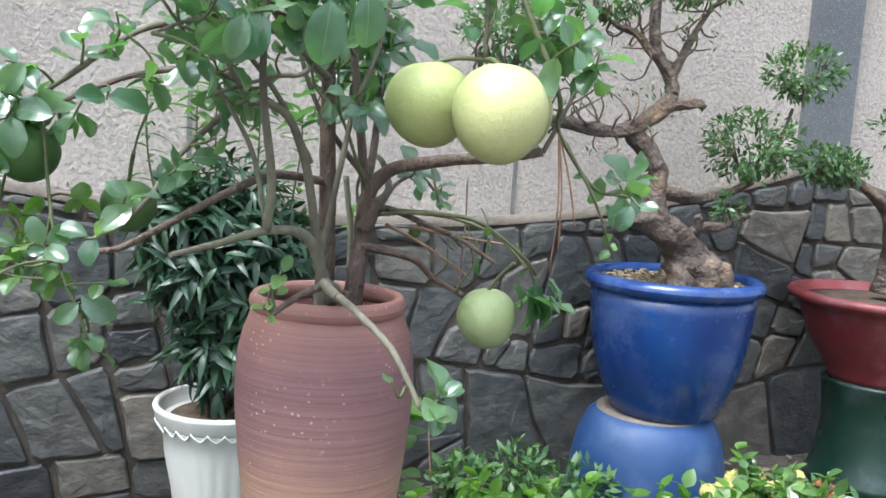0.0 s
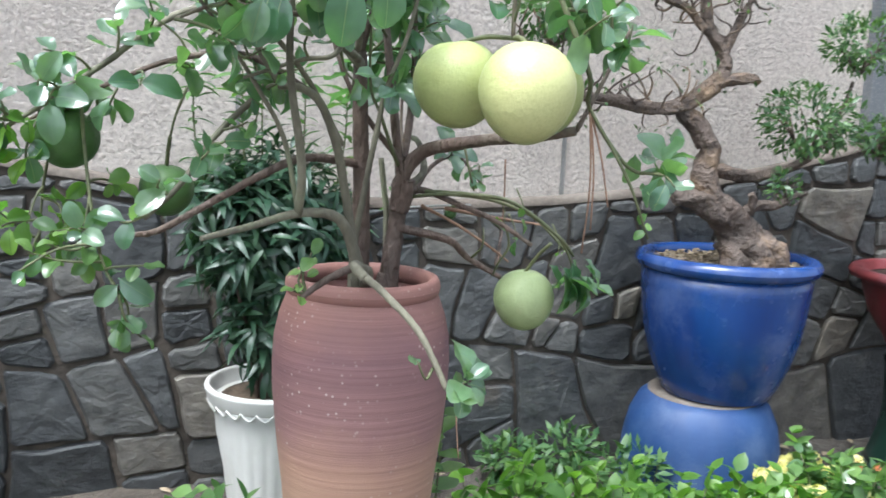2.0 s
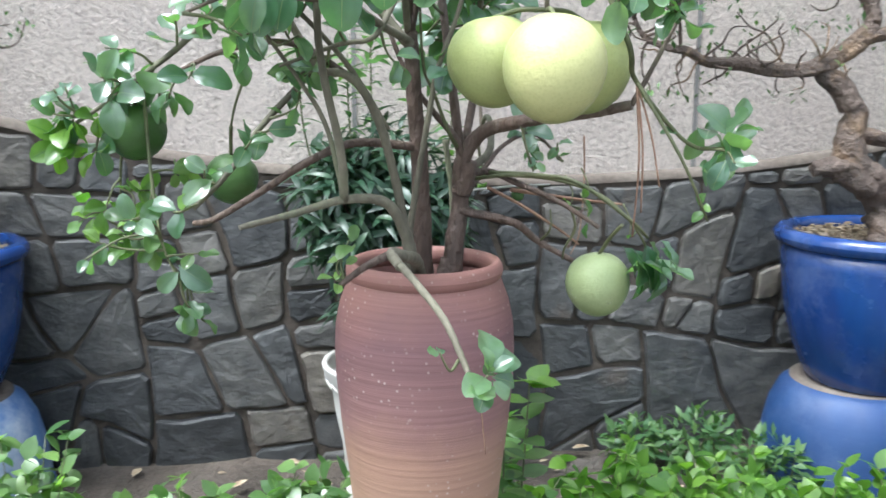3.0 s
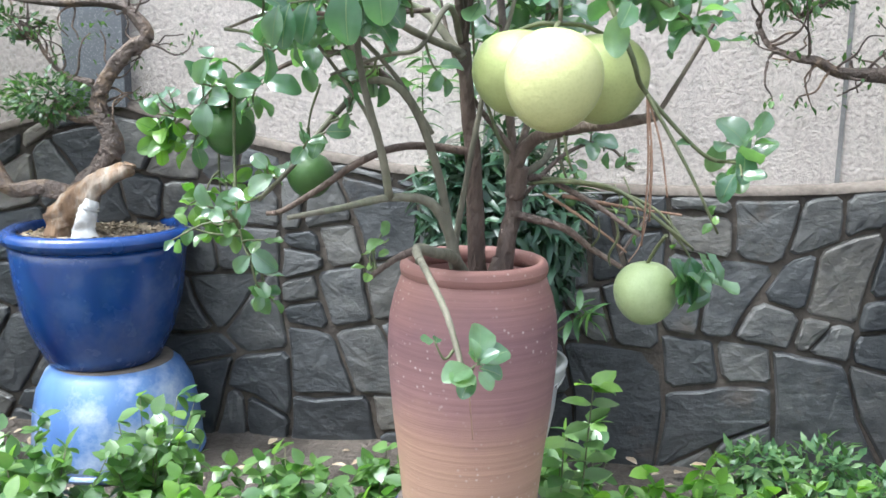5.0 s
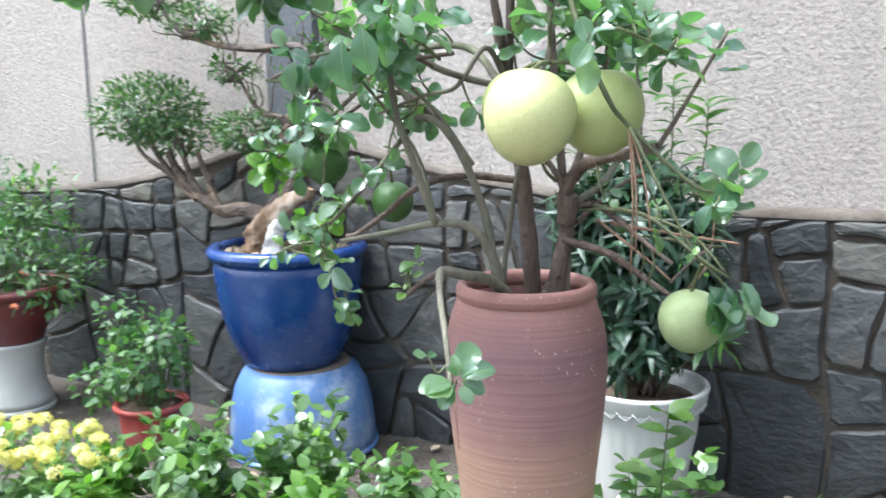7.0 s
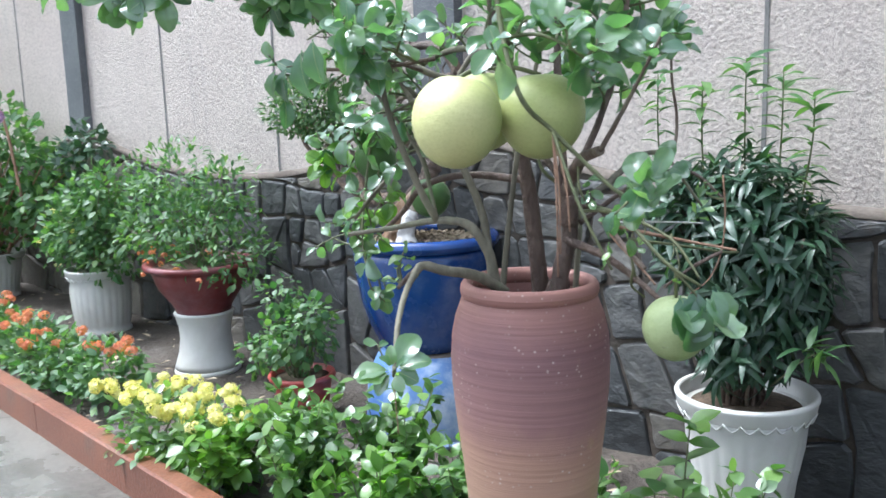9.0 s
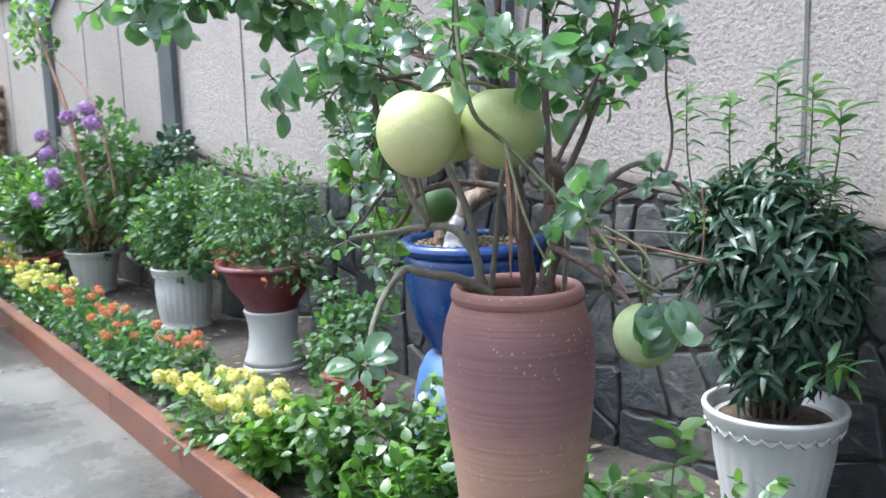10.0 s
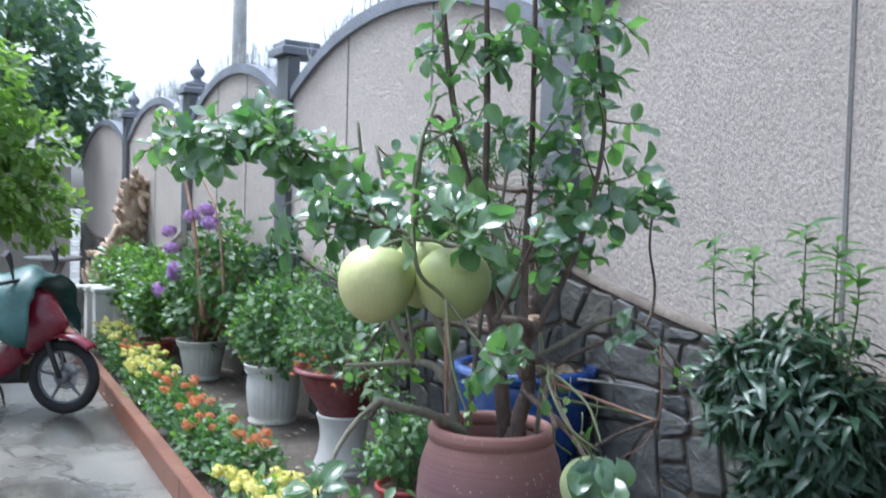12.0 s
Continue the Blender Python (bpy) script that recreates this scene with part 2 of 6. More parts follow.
M = {
    "water": water_material(),
    "stucco": stucco_material(),
    "stone": stone_material(),
    "mortar": two_scale("mortar", (0.042, 0.034, 0.028), (0.105, 0.085, 0.068), 6, 60, 0.95, 0.8, 0.006),
    "ledge": two_scale("ledge_mortar", (0.10, 0.08, 0.066), (0.19, 0.16, 0.135), 5, 50, 0.95, 0.8, 0.005),
    "granite": speckled_granite(),
    "joint": two_scale("panel_joint_grout", (0.13, 0.125, 0.12), (0.22, 0.21, 0.2), 5, 60, 0.9),
    "coping": two_scale("coping_paint", (0.16, 0.17, 0.2), (0.24, 0.25, 0.28), 4, 70, 0.8),
    "concrete": concrete_material(),
    "soil": two_scale("bed_soil", (0.04, 0.031, 0.024), (0.105, 0.085, 0.069), 3, 40, 0.9, 1.0, 0.02, stain=(0.125, 0.112, 0.1)),
    "peat": two_scale("potting_soil", (0.05, 0.036, 0.025), (0.17, 0.12, 0.08), 14, 70, 0.95, 1.0, 0.012),
    "chips": two_scale("rice_husk", (0.26, 0.19, 0.12), (0.55, 0.46, 0.33), 25, 120, 0.9, 0.6, 0.004, rand=0.4),
    "brick": two_scale("kerb_paint", (0.13, 0.047, 0.028), (0.22, 0.084, 0.047), 2.2, 60, 0.42, 0.6, 0.005, stain=(0.10, 0.066, 0.05), rand=0.03),
    "jar": jar_material(),
    "blue": glaze_material("cobalt_glaze", (0.006, 0.024, 0.115), (0.014, 0.056, 0.22), 0.2, 0.12),
    "blue_dusty": glaze_material("faded_blue_glaze", (0.05, 0.115, 0.31), (0.12, 0.22, 0.43), 0.4, 0.95),
    "blue_mid": glaze_material("worn_blue_glaze", (0.01, 0.036, 0.125), (0.019, 0.06, 0.175), 0.5, 0.12),
    "red": glaze_material("oxblood_glaze", (0.085, 0.010, 0.013), (0.18, 0.027, 0.028), 0.42, 0.12),
    "red_plastic": glaze_material("red_plastic", (0.22, 0.025, 0.02), (0.34, 0.05, 0.04), 0.4, 0.2),
    "green_glaze": glaze_material("dark_green_glaze", (0.004, 0.017, 0.012), (0.01, 0.032, 0.022), 0.3, 0.1),
    "white": glaze_material("white_pottery", (0.48, 0.47, 0.44), (0.63, 0.62, 0.59), 0.45, 0.35, (0.4, 0.37, 0.33)),
    "bark": two_scale("pomelo_bark", (0.055, 0.037, 0.03), (0.165, 0.112, 0.088), 6, 70, 0.65, 1.0, 0.012, stain=(0.21, 0.18, 0.13), scale=(1, 1, 0.45)),
    "bark_pale": two_scale("young_grey_bark", (0.085, 0.076, 0.055), (0.225, 0.205, 0.15), 10, 70, 0.8, 0.9, 0.005, stain=(0.2, 0.22, 0.13), scale=(1, 1, 0.5)),
    "twig": two_scale("green_twig", (0.06, 0.075, 0.03), (0.16, 0.165, 0.08), 12, 80, 0.6, 0.5, 0.003),
    "dead": two_scale("dead_twig", (0.16, 0.085, 0.055), (0.34, 0.21, 0.14), 20, 90, 0.8, 0.5, 0.003),
    "bonsai": two_scale("bonsai_bark", (0.045, 0.033, 0.027), (0.15, 0.11, 0.088), 8, 55, 0.7, 1.0, 0.02, stain=(0.27, 0.18, 0.11)),
    "torn_wood": two_scale("torn_wood", (0.07, 0.04, 0.024), (0.29, 0.18, 0.10), 7, 45, 0.85, 1.0, 0.015, stain=(0.4, 0.36, 0.31), scale=(1, 1, 0.3)),
    "leaf": leaf_material("pomelo_leaf", (0.06, 0.135, 0.082), (0.17, 0.27, 0.14), 0.28, 0.42, 0.9, 1.0),
    "leaf_rib": leaf_material("leaf_rib", (0.14, 0.22, 0.11), (0.22, 0.3, 0.16), 0.35, 0.3, 0.5),
    "leaf_dark": leaf_material("shrub_leaf", (0.018, 0.048, 0.03), (0.05, 0.1, 0.052), 0.36, 0.22, 0.6),
    "leaf_young": leaf_material("young_leaf", (0.07, 0.16, 0.03), (0.17, 0.30, 0.05), 0.35, 0.4, 0.5, 0.4),
    "leaf_bed": leaf_material("bed_leaf", (0.065, 0.14, 0.05), (0.19, 0.30, 0.095), 0.35, 0.38, 0.6, 0.5),
    "leaf_bonsai": leaf_material("bonsai_leaf", (0.03, 0.075, 0.03), (0.11, 0.19, 0.06), 0.35, 0.3),
    "leaf_fern": leaf_material("feathery_leaf", (0.048, 0.115, 0.05), (0.145, 0.24, 0.09), 0.45, 0.35),
    "leaf_tree": leaf_material("far_tree_leaf", (0.12, 0.2, 0.07), (0.28, 0.38, 0.13), 0.45, 0.45),
    # distance haze put into the colour: paler and bluer than dark leaves are
    "leaf_tree_far": leaf_material("hazed_tree_leaf", (0.08, 0.15, 0.115), (0.18, 0.26, 0.2), 0.5, 0.3),
    "petal_yellow": leaf_material("yellow_petal", (0.60, 0.52, 0.22), (0.76, 0.70, 0.42), 0.6, 0.3, 0.2),
    "petal_red": leaf_material("red_petal", (0.48, 0.145, 0.09), (0.64, 0.29, 0.18), 0.6, 0.3, 0.2),
    "petal_purple": leaf_material("purple_petal", (0.34, 0.18, 0.55), (0.55, 0.36, 0.75), 0.6, 0.3, 0.2),
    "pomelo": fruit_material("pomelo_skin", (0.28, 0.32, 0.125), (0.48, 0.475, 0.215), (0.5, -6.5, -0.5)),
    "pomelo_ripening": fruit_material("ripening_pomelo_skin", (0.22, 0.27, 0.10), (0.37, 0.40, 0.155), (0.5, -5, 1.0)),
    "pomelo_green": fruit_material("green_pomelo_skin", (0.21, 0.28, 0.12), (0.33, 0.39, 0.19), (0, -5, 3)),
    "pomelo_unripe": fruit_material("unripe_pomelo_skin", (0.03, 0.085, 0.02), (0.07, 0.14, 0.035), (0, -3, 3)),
    "root": two_scale("pale_driftwood", (0.34, 0.22, 0.15), (0.72, 0.56, 0.43), 3.5, 22, 0.85, 1.0, 0.03),
    "tyre": two_scale("tyre_rubber", (0.012, 0.012, 0.013), (0.03, 0.03, 0.03), 9, 60, 0.8),
    "alloy": two_scale("dark_alloy", (0.10, 0.10, 0.11), (0.22, 0.22, 0.23), 8, 60, 0.4),
    "bike_red": glaze_material("wine_red_paint", (0.16, 0.006, 0.02), (0.22, 0.012, 0.035), 0.2, 0.1),
    "bike_dark": two_scale("dark_plastic", (0.012, 0.012, 0.014), (0.035, 0.035, 0.038), 7, 50, 0.5),
    "tarp": two_scale("green_rain_cape", (0.008, 0.05, 0.045), (0.02, 0.09, 0.08), 4, 30, 0.4),
    "wire": two_scale("galvanised_wire", (0.38, 0.38, 0.36), (0.6, 0.6, 0.58), 10, 60, 0.5),
    "slab": two_scale("pale_stone_slab", (0.36, 0.35, 0.33), (0.58, 0.57, 0.55), 4, 40, 0.8),
}


# ---- mesh helpers ----
def obj(name, verts, faces, mat, parent=None, label="", smooth=True, at=None):
    me = bpy.data.meshes.new(name)
    me.from_pydata([tuple(v) for v in verts], [], faces)
    me.materials.append(mat)
    if smooth:
        me.polygons.foreach_set("use_smooth", [len(f) < 5 for f in faces])
    me.update()
    ob = new(name, me)
    if parent:
        ob.parent = parent
    if at:
        ob.location = at
    return tagged(ob, label)


def thing(name, at, label, category, group="", kind=""):
    ob = new(name)
    ob.empty_display_size = 0.05
    ob.location = at
    return tagged(ob, label, category, group, kind)


def lathe(profile, seg=48, wobble=None):
    """Rings of (radius, height) turned round z; wobble(angle, z) scales the radius."""
    vs, fs = [], []
    for r, z in profile:
        for k in range(seg):
            a = 2 * math.pi * k / seg
            s = wobble(a, z) if wobble else 1
            vs.append((r * s * math.cos(a), r * s * math.sin(a), z))
    for i in range(len(profile) - 1):
        for k in range(seg):
            q = (k + 1) % seg
            fs.append((i * seg + k, i * seg + q, (i + 1) * seg + q, (i + 1) * seg + k))
    if math.hypot(profile[0][0] - profile[-1][0], profile[0][1] - profile[-1][1]) > 1e-5:
        fs.append(tuple(range(seg))[::-1])
        fs.append(tuple((len(profile) - 1) * seg + k for k in range(seg)))
    return vs, fs


def smooth_path(pts, n=6):
    """Catmull-Rom through the points, n steps each."""
    p = [Vector(q) for q in pts]
    p = [p[0] * 2 - p[1]] + p + [p[-1] * 2 - p[-2]]
    out = []
    for i in range(1, len(p) - 2):
        for k in range(n):
            t = k / n
            a, b, c, d = p[i - 1], p[i], p[i + 1], p[i + 2]
            out.append(0.5 * (2 * b + (c - a) * t + (2 * a - 5 * b + 4 * c - d) * t * t + (3 * b - a - 3 * c + d) * t ** 3))
    out.append(p[-2])
    return out


def tube(pts, r0, r1, sides=8, rough=0.0, rng=random, n=6):
    """A tapered limb along a smooth path, with knots."""
    path = smooth_path(pts, n)
    vs, fs = [], []
    up = Vector((0.31, 0.17, 0.93))
    last = len(path) - 1
    for i, c in enumerate(path):
        d = (path[min(i + 1, last)] - path[max(i - 1, 0)]).normalized()
        u = d.cross(up)
        u = (u if u.length > 0.05 else d.cross(Vector((1, 0, 0)))).normalized()
        w = d.cross(u)
        r = r0 + (r1 - r0) * i / last
        for k in range(sides):
            a = 2 * math.pi * k / sides
            q = r * (1 + rough * rng.uniform(-1, 1))
            vs.append(c + q * (u * math.cos(a) + w * math.sin(a)))
    for i in range(last):
        for k in range(sides):
            q = (k + 1) % sides
            fs.append((i * sides + k, i * sides + q, (i + 1) * sides + q, (i + 1) * sides + k))
    fs.append(tuple(range(sides))[::-1])
    fs.append(tuple(last * sides + k for k in range(sides)))
    return vs, fs


def gnarled(pts, r0, r1, sides=18, n=10):
    """Old wood: swellings, hollows and ridges that wind round the limb."""
    vs, fs = tube(pts, r0, r1, sides, 0.0, random, n)
    path = smooth_path(pts, n)
    last = len(path) - 1
    for i, c in enumerate(path):
        for k in range(sides):
            d = vs[i * sides + k] - c
            q = c + d
            a = 2 * math.pi * k / sides + 3.0 * i / (last + 1)
            swell = 0.22 * noise.noise(q * 11) + 0.18 * noise.noise(q * 27) + 0.14 * math.sin(3 * a) + 0.09 * math.sin(7 * a + 1)
            vs[i * sides + k] = c + d * (1 + swell)
    return vs, fs


def join(*pairs):
    vs, fs = [], []
    for v, f in pairs:
        o = len(vs)
        vs += list(v)
        fs += [tuple(i + o for i in q) for q in f]
    return vs, fs


def box(x0, x1, y0, y1, z0, z1, c=0.0):
    """A box with its upright and top edges cut back by c."""
    if not c:
        v = [(x, y, z) for z in (z0, z1) for x, y in ((x0, y0), (x1, y0), (x1, y1), (x0, y1))]
        return v, [(3, 2, 1, 0), (4, 5, 6, 7), (0, 1, 5, 4), (1, 2, 6, 5), (2, 3, 7, 6), (3, 0, 4, 7)]
    v = [(x, y, z0) for x, y in ((x0, y0), (x1, y0), (x1, y1), (x0, y1))]
    v += [(x, y, z1 - c) for x, y in ((x0, y0), (x1, y0), (x1, y1), (x0, y1))]
    v += [(x, y, z1) for x, y in ((x0 + c, y0 + c), (x1 - c, y0 + c), (x1 - c, y1 - c), (x0 + c, y1 - c))]
    f = [(3, 2, 1, 0), (8, 9, 10, 11)]
    for o in (0, 4):
        f += [(o + k, o + (k + 1) % 4, o + 4 + (k + 1) % 4, o + 4 + k) for k in range(4)]
    return v, f


def leaf_shape(length, width, fold=0.25, droop=0.25, rows=5):
    """One blade along +y from its stalk, folded along its rib; its normal is +z."""
    vs, fs = [], []
    for i in range(rows + 1):
        t = i / rows
        w = width / 2 * math.sin(math.pi * min(1, t ** 0.8 * 0.98 + 0.02)) ** 0.75
        z = -droop * length * t * t
        y = length * t
        vs += [(-w, y, z + fold * w), (0, y, z), (w, y, z + fold * w)]
    for i in range(rows):
        a = i * 3
        fs += [(a, a + 1, a + 4, a + 3), (a + 1, a + 2, a + 5, a + 4)]
    return vs, fs


def place_leaf(vs, fs, at, along, up, shape, size):
    y = Vector(along).normalized()
    x = y.cross(Vector(up))
    x = (x if x.length > 0.05 else y.cross(Vector((0.3, 1, 0.2)))).normalized()
    z = x.cross(y)
    o = len(vs)
    for a, b, c in shape[0]:
        vs.append(Vector(at) + size * (x * a + y * b + z * c))
    fs += [tuple(i + o for i in f) for f in shape[1]]


def any_dir(rng, up=0.0):
    while True:
        v = Vector((rng.uniform(-1, 1), rng.uniform(-1, 1), rng.uniform(-1, 1)))
        if 0.1 < v.length < 1:
            v.normalize()
            v.z += up
            return v.normalized()


def crown_mesh(blobs, count, shape, size, rng, shell=0.45, up=0.35):
    """Leaves through and over several egg-shaped masses ((centre), (radii)), thicker towards their outsides, with gaps."""
    vs, fs = [], []
    vol = [b[1][0] * b[1][1] * b[1][2] for b in blobs]
    for (c, r), v in zip(blobs, vol):
        for _ in range(max(8, int(count * v / sum(vol)))):
            d = any_dir(rng)
            k = shell + (1 - shell) * rng.random() ** 0.6
            p = Vector(c) + Vector((d.x * r[0], d.y * r[1], d.z * r[2])) * k
            p += 0.12 * min(r) * noise.noise_vector(p * 9)
            if noise.noise(p * (2.2 / max(r))) < -0.22:
                continue
            along = (d * 0.9 + any_dir(rng) * 0.8 + Vector((0, 0, up - 0.35))).normalized()
            place_leaf(vs, fs, p, along, (d + Vector((0, 0, 0.9)) + any_dir(rng) * 0.5), shape, size * rng.uniform(0.65, 1.25))
    return vs, fs


# ---- the garden wall ----
WALL_Y = 3.168
PILASTERS = (3.02, -1.235, -4.9, -7.9, -11.2)


def bay_at(x):
    """The bay round x: its middle and half width."""
    edges = (6.9,) + PILASTERS + (-15.0,)
    for b, a in zip(edges, edges[1:]):
        if a <= x <= b:
            return (a + b) / 2, (b - a) / 2
    return 0.0, 1.0


def seam(x):
    """Height of the stone base: it dips in each bay."""
    c, h = bay_at(x)
    u = abs(x - c) / h
    return 1.06 + 0.31 * u ** 2.1


def arch(x):
    """Height of the wall's top: an arch over each bay."""
    c, h = bay_at(x)
    u = min(1, abs(x - c) / h)
    return 2.96 - 0.46 * u ** 2.1


def build_wall():
    vs, fs = [], []
    xs = [-15 + 0.1 * k for k in range(220)]
    for x in xs:
        z = arch(x)
        vs += [(x, WALL_Y, -0.2), (x, WALL_Y, z), (x, WALL_Y + 0.2, z), (x, WALL_Y + 0.2, -0.2)]
    for i in range(len(xs) - 1):
        a = 4 * i
        fs += [(a + k, a + k + 1, a + 5 + k, a + 4 + k) for k in range(3)]
    tagged(obj("wall_garden", vs, fs, M["stucco"], smooth=False), "pale grey roughcast garden wall with an arched top", "wall", kind="structure")
    wall = bpy.data.objects["wall_garden"]
    # dark band along the arched top
    vs, fs = [], []
    for x in xs:
        z = arch(x)
        vs += [(x, WALL_Y - 0.035, z - 0.07), (x, WALL_Y - 0.035, z + 0.02), (x, WALL_Y + 0.235, z + 0.02), (x, WALL_Y + 0.235, z - 0.07)]
    for i in range(len(xs) - 1):
        a = 4 * i
        fs += [(a + k, a + 4 + k, a + 4 + (k + 1) % 4, a + (k + 1) % 4) for k in range(4)]
    obj("coping", vs, fs, M["coping"], wall, "dark painted coping", smooth=False)
    # pilasters
    for x in PILASTERS:
        v1 = box(x - 0.125, x + 0.125, WALL_Y - 0.055, WALL_Y + 0.05, 1.33, 2.86, 0.01)
        obj("pilaster", *v1, M["granite"], wall, "dark speckled granite pilaster", smooth=False)
        v2 = join(box(x - 0.17, x + 0.17, WALL_Y - 0.12, WALL_Y + 0.25, 2.862, 2.93, 0.015), box(x - 0.14, x + 0.14, WALL_Y - 0.09, WALL_Y + 0.22, 2.93, 2.98, 0.01))
        obj("pilaster_cap", *v2, M["coping"], wall, smooth=False)
        if x > -7:
            continue
        prof = [(0.02, 2.98), (0.09, 2.985), (0.1, 3.0), (0.05, 3.02), (0.04, 3.05), (0.075, 3.09), (0.085, 3.13), (0.06, 3.17), (0.025, 3.2), (0.012, 3.25), (0.002, 3.28)]
        f = obj("finial", *lathe(prof, 16), M["coping"], wall, at=(x, WALL_Y + 0.07, 0))
    # upright joints between the cast panels
    for x in (1.52, 0.28, -2.52, -3.72, -5.95, -6.85, -9.5):
        z0 = seam(x)
        obj("panel_joint", *box(x - 0.008, x + 0.008, WALL_Y - 0.004, WALL_Y + 0.004, z0, arch(x) - 0.07), M["joint"], wall, "narrow dark panel joint", smooth=False)
    return wall


wall = build_wall()


def build_stone_base():
    """Mortar bed with a ledge, and the angular stones set proud of it."""
    rng = random.Random(11)
    xs = [-15 + 0.08 * k for k in range(275)]
    y0 = WALL_Y - 0.03
    vs, fs = [], []
    for x in xs:
        z = seam(x)
        vs += [(x, y0, -0.2), (x, y0, z), (x, WALL_Y + 0.01, z + 0.012)]
    for i in range(len(xs) - 1):
        a = 3 * i
        fs += [(a, a + 1, a + 4, a + 3), (a + 1, a + 2, a + 5, a + 4)]
    base = tagged(obj("stone_base", vs, fs, M["mortar"], smooth=False), "dark slate rubble wall base with a dipping top edge", "stone wall", kind="structure")
    vs, fs = [], []
    for x in xs:
        z = seam(x) + 0.004 * noise.noise(Vector((x * 7, 0, 0)))
        d = 0.006 * noise.noise(Vector((x * 9, 5, 0)))
        vs += [(x, y0 - 0.012 + d, z - 0.012), (x, y0 - 0.012 + d, z + 0.012), (x, WALL_Y - 0.004, z + 0.022)]
    for i in range(len(xs) - 1):
        a = 3 * i
        fs += [(a, a + 1, a + 4, a + 3), (a + 1, a + 2, a + 5, a + 4)]
    obj("ledge", vs, fs, M["ledge"], base, "brownish mortar ledge")

    def clip(poly, px, pz, nx, nz):
        out = []
        for (ax, az), (bx, bz) in zip(poly, poly[1:] + poly[:1]):
            da, db = (ax - px) * nx + (az - pz) * nz, (bx - px) * nx + (bz - pz) * nz
            if da <= 0:
                out.append((ax, az))
            if da * db < 0:
                t = da / (da - db)
                out.append((ax + (bx - ax) * t, az + (bz - az) * t))
        return out

    def area(poly):
        return 0.5 * abs(sum(a[0] * b[1] - b[0] * a[1] for a, b in zip(poly, poly[1:] + poly[:1])))

    def keenest(poly):
        """The sharpest corner, in radians."""
        out = 3.2
        for k in range(len(poly)):
            p, q, r = Vector(poly[k - 1]), Vector(poly[k]), Vector(poly[(k + 1) % len(poly)])
            if (p - q).length > 1e-5 and (r - q).length > 1e-5:
                out = min(out, (p - q).angle(r - q))
        return out

    def split(poly):
        """Break a slab across its longer way, askew, until it is of a mason's size."""
        cx, cz = sum(p[0] for p in poly) / len(poly), sum(p[1] for p in poly) / len(poly)
        low = cz < 0.3
        if area(poly) < rng.choice((0.028, 0.04, 0.055, 0.075, 0.13 if low else 0.06, 0.24 if low else 0.09)):
            return [poly]
        sxx = sum((p[0] - cx) ** 2 for p in poly)
        szz = sum((p[1] - cz) ** 2 for p in poly)
        sxz = sum((p[0] - cx) * (p[1] - cz) for p in poly)
        reach = 0.16 * math.sqrt(area(poly))
        best = None
        for _ in range(3):
            a = 0.5 * math.atan2(2 * sxz, sxx - szz) + rng.uniform(-0.62, 0.62)
            nx, nz = math.cos(a), math.sin(a)
            px, pz = cx + rng.uniform(-reach, reach), cz + rng.uniform(-reach, reach)
            one, two = clip(poly, px, pz, nx, nz), clip(poly, px, pz, -nx, -nz)
            if len(one) < 3 or len(two) < 3:
                continue
            sharp = min(keenest(one), keenest(two)) - (0.5 if min(len(one), len(two)) < 4 else 0)
            if best is None or sharp > best[0]:
                best = (sharp, one, two)
        if best is None:
            return [poly]
        one, two = best[1:]
        return split(one) + split(two)

    def bent(x, z):
        """Rubble has no straight courses."""
        p = Vector((x * 2.6, 3.0, z * 2.6))
        return x + 0.05 * noise.noise(p), z + 0.05 * noise.noise(p + Vector((7, 1, 4)))

    slabs = []
    for k in range(15):
        slabs += split([(-15 + 1.45 * k, -0.12), (-13.55 + 1.45 * k, -0.12), (-13.55 + 1.45 * k, 1.5), (-15 + 1.45 * k, 1.5)])
    far = ([], [])
    for poly in slabs:
        if sum((b[0] - a[0]) * (b[1] + a[1]) for a, b in zip(poly, poly[1:] + poly[:1])) > 0:
            poly = poly[::-1]
        inner = poly
        for (ax, az), (bx, bz) in zip(poly, poly[1:] + poly[:1]):
            dl = math.hypot(bx - ax, bz - az)
            if dl > 1e-6:
                nx, nz, g = (bz - az) / dl, -(bx - ax) / dl, rng.uniform(0.004, 0.0095)
                inner = clip(inner, ax - nx * g, az - nz * g, nx, nz)
        if len(inner) < 3:
            continue
        mx, mz = sum(p[0] for p in inner) / len(inner), sum(p[1] for p in inner) / len(inner)
        s = (seam(mx + 0.05) - seam(mx - 0.05)) / 0.1
        inner = clip(inner, mx, seam(mx) - 0.03, -s, 1.0)
        inner = clip(inner, mx, -0.1, 0, -1.0)
        if len(inner) < 3 or area(inner) < 0.0016:
            continue
        # knock the corners off, break the edges
        ring = []
        for q, (ax, az) in enumerate(inner):
            for bx, bz in (inner[q - 1], inner[(q + 1) % len(inner)]):
                d = math.hypot(bx - ax, bz - az) + 1e-6
                cut = min(0.3 * d, rng.uniform(0.006, 0.03))
                ring.append((ax + (bx - ax) * cut / d, az + (bz - az) * cut / d))
        full = []
        for (ax, az), (bx, bz) in zip(ring, ring[1:] + ring[:1]):
            d = math.hypot(bx - ax, bz - az)
            steps = max(1, min(3, int(d / 0.055)))
            for q in range(steps):
                e = 0.005 if q else 0.0015
                full.append(bent(ax + (bx - ax) * q / steps + rng.uniform(-e, e), az + (bz - az) * q / steps + rng.uniform(-e, e)))
        ring = full
        n = len(ring)
        cx, cz = sum(p[0] for p in ring) / n, sum(p[1] for p in ring) / n
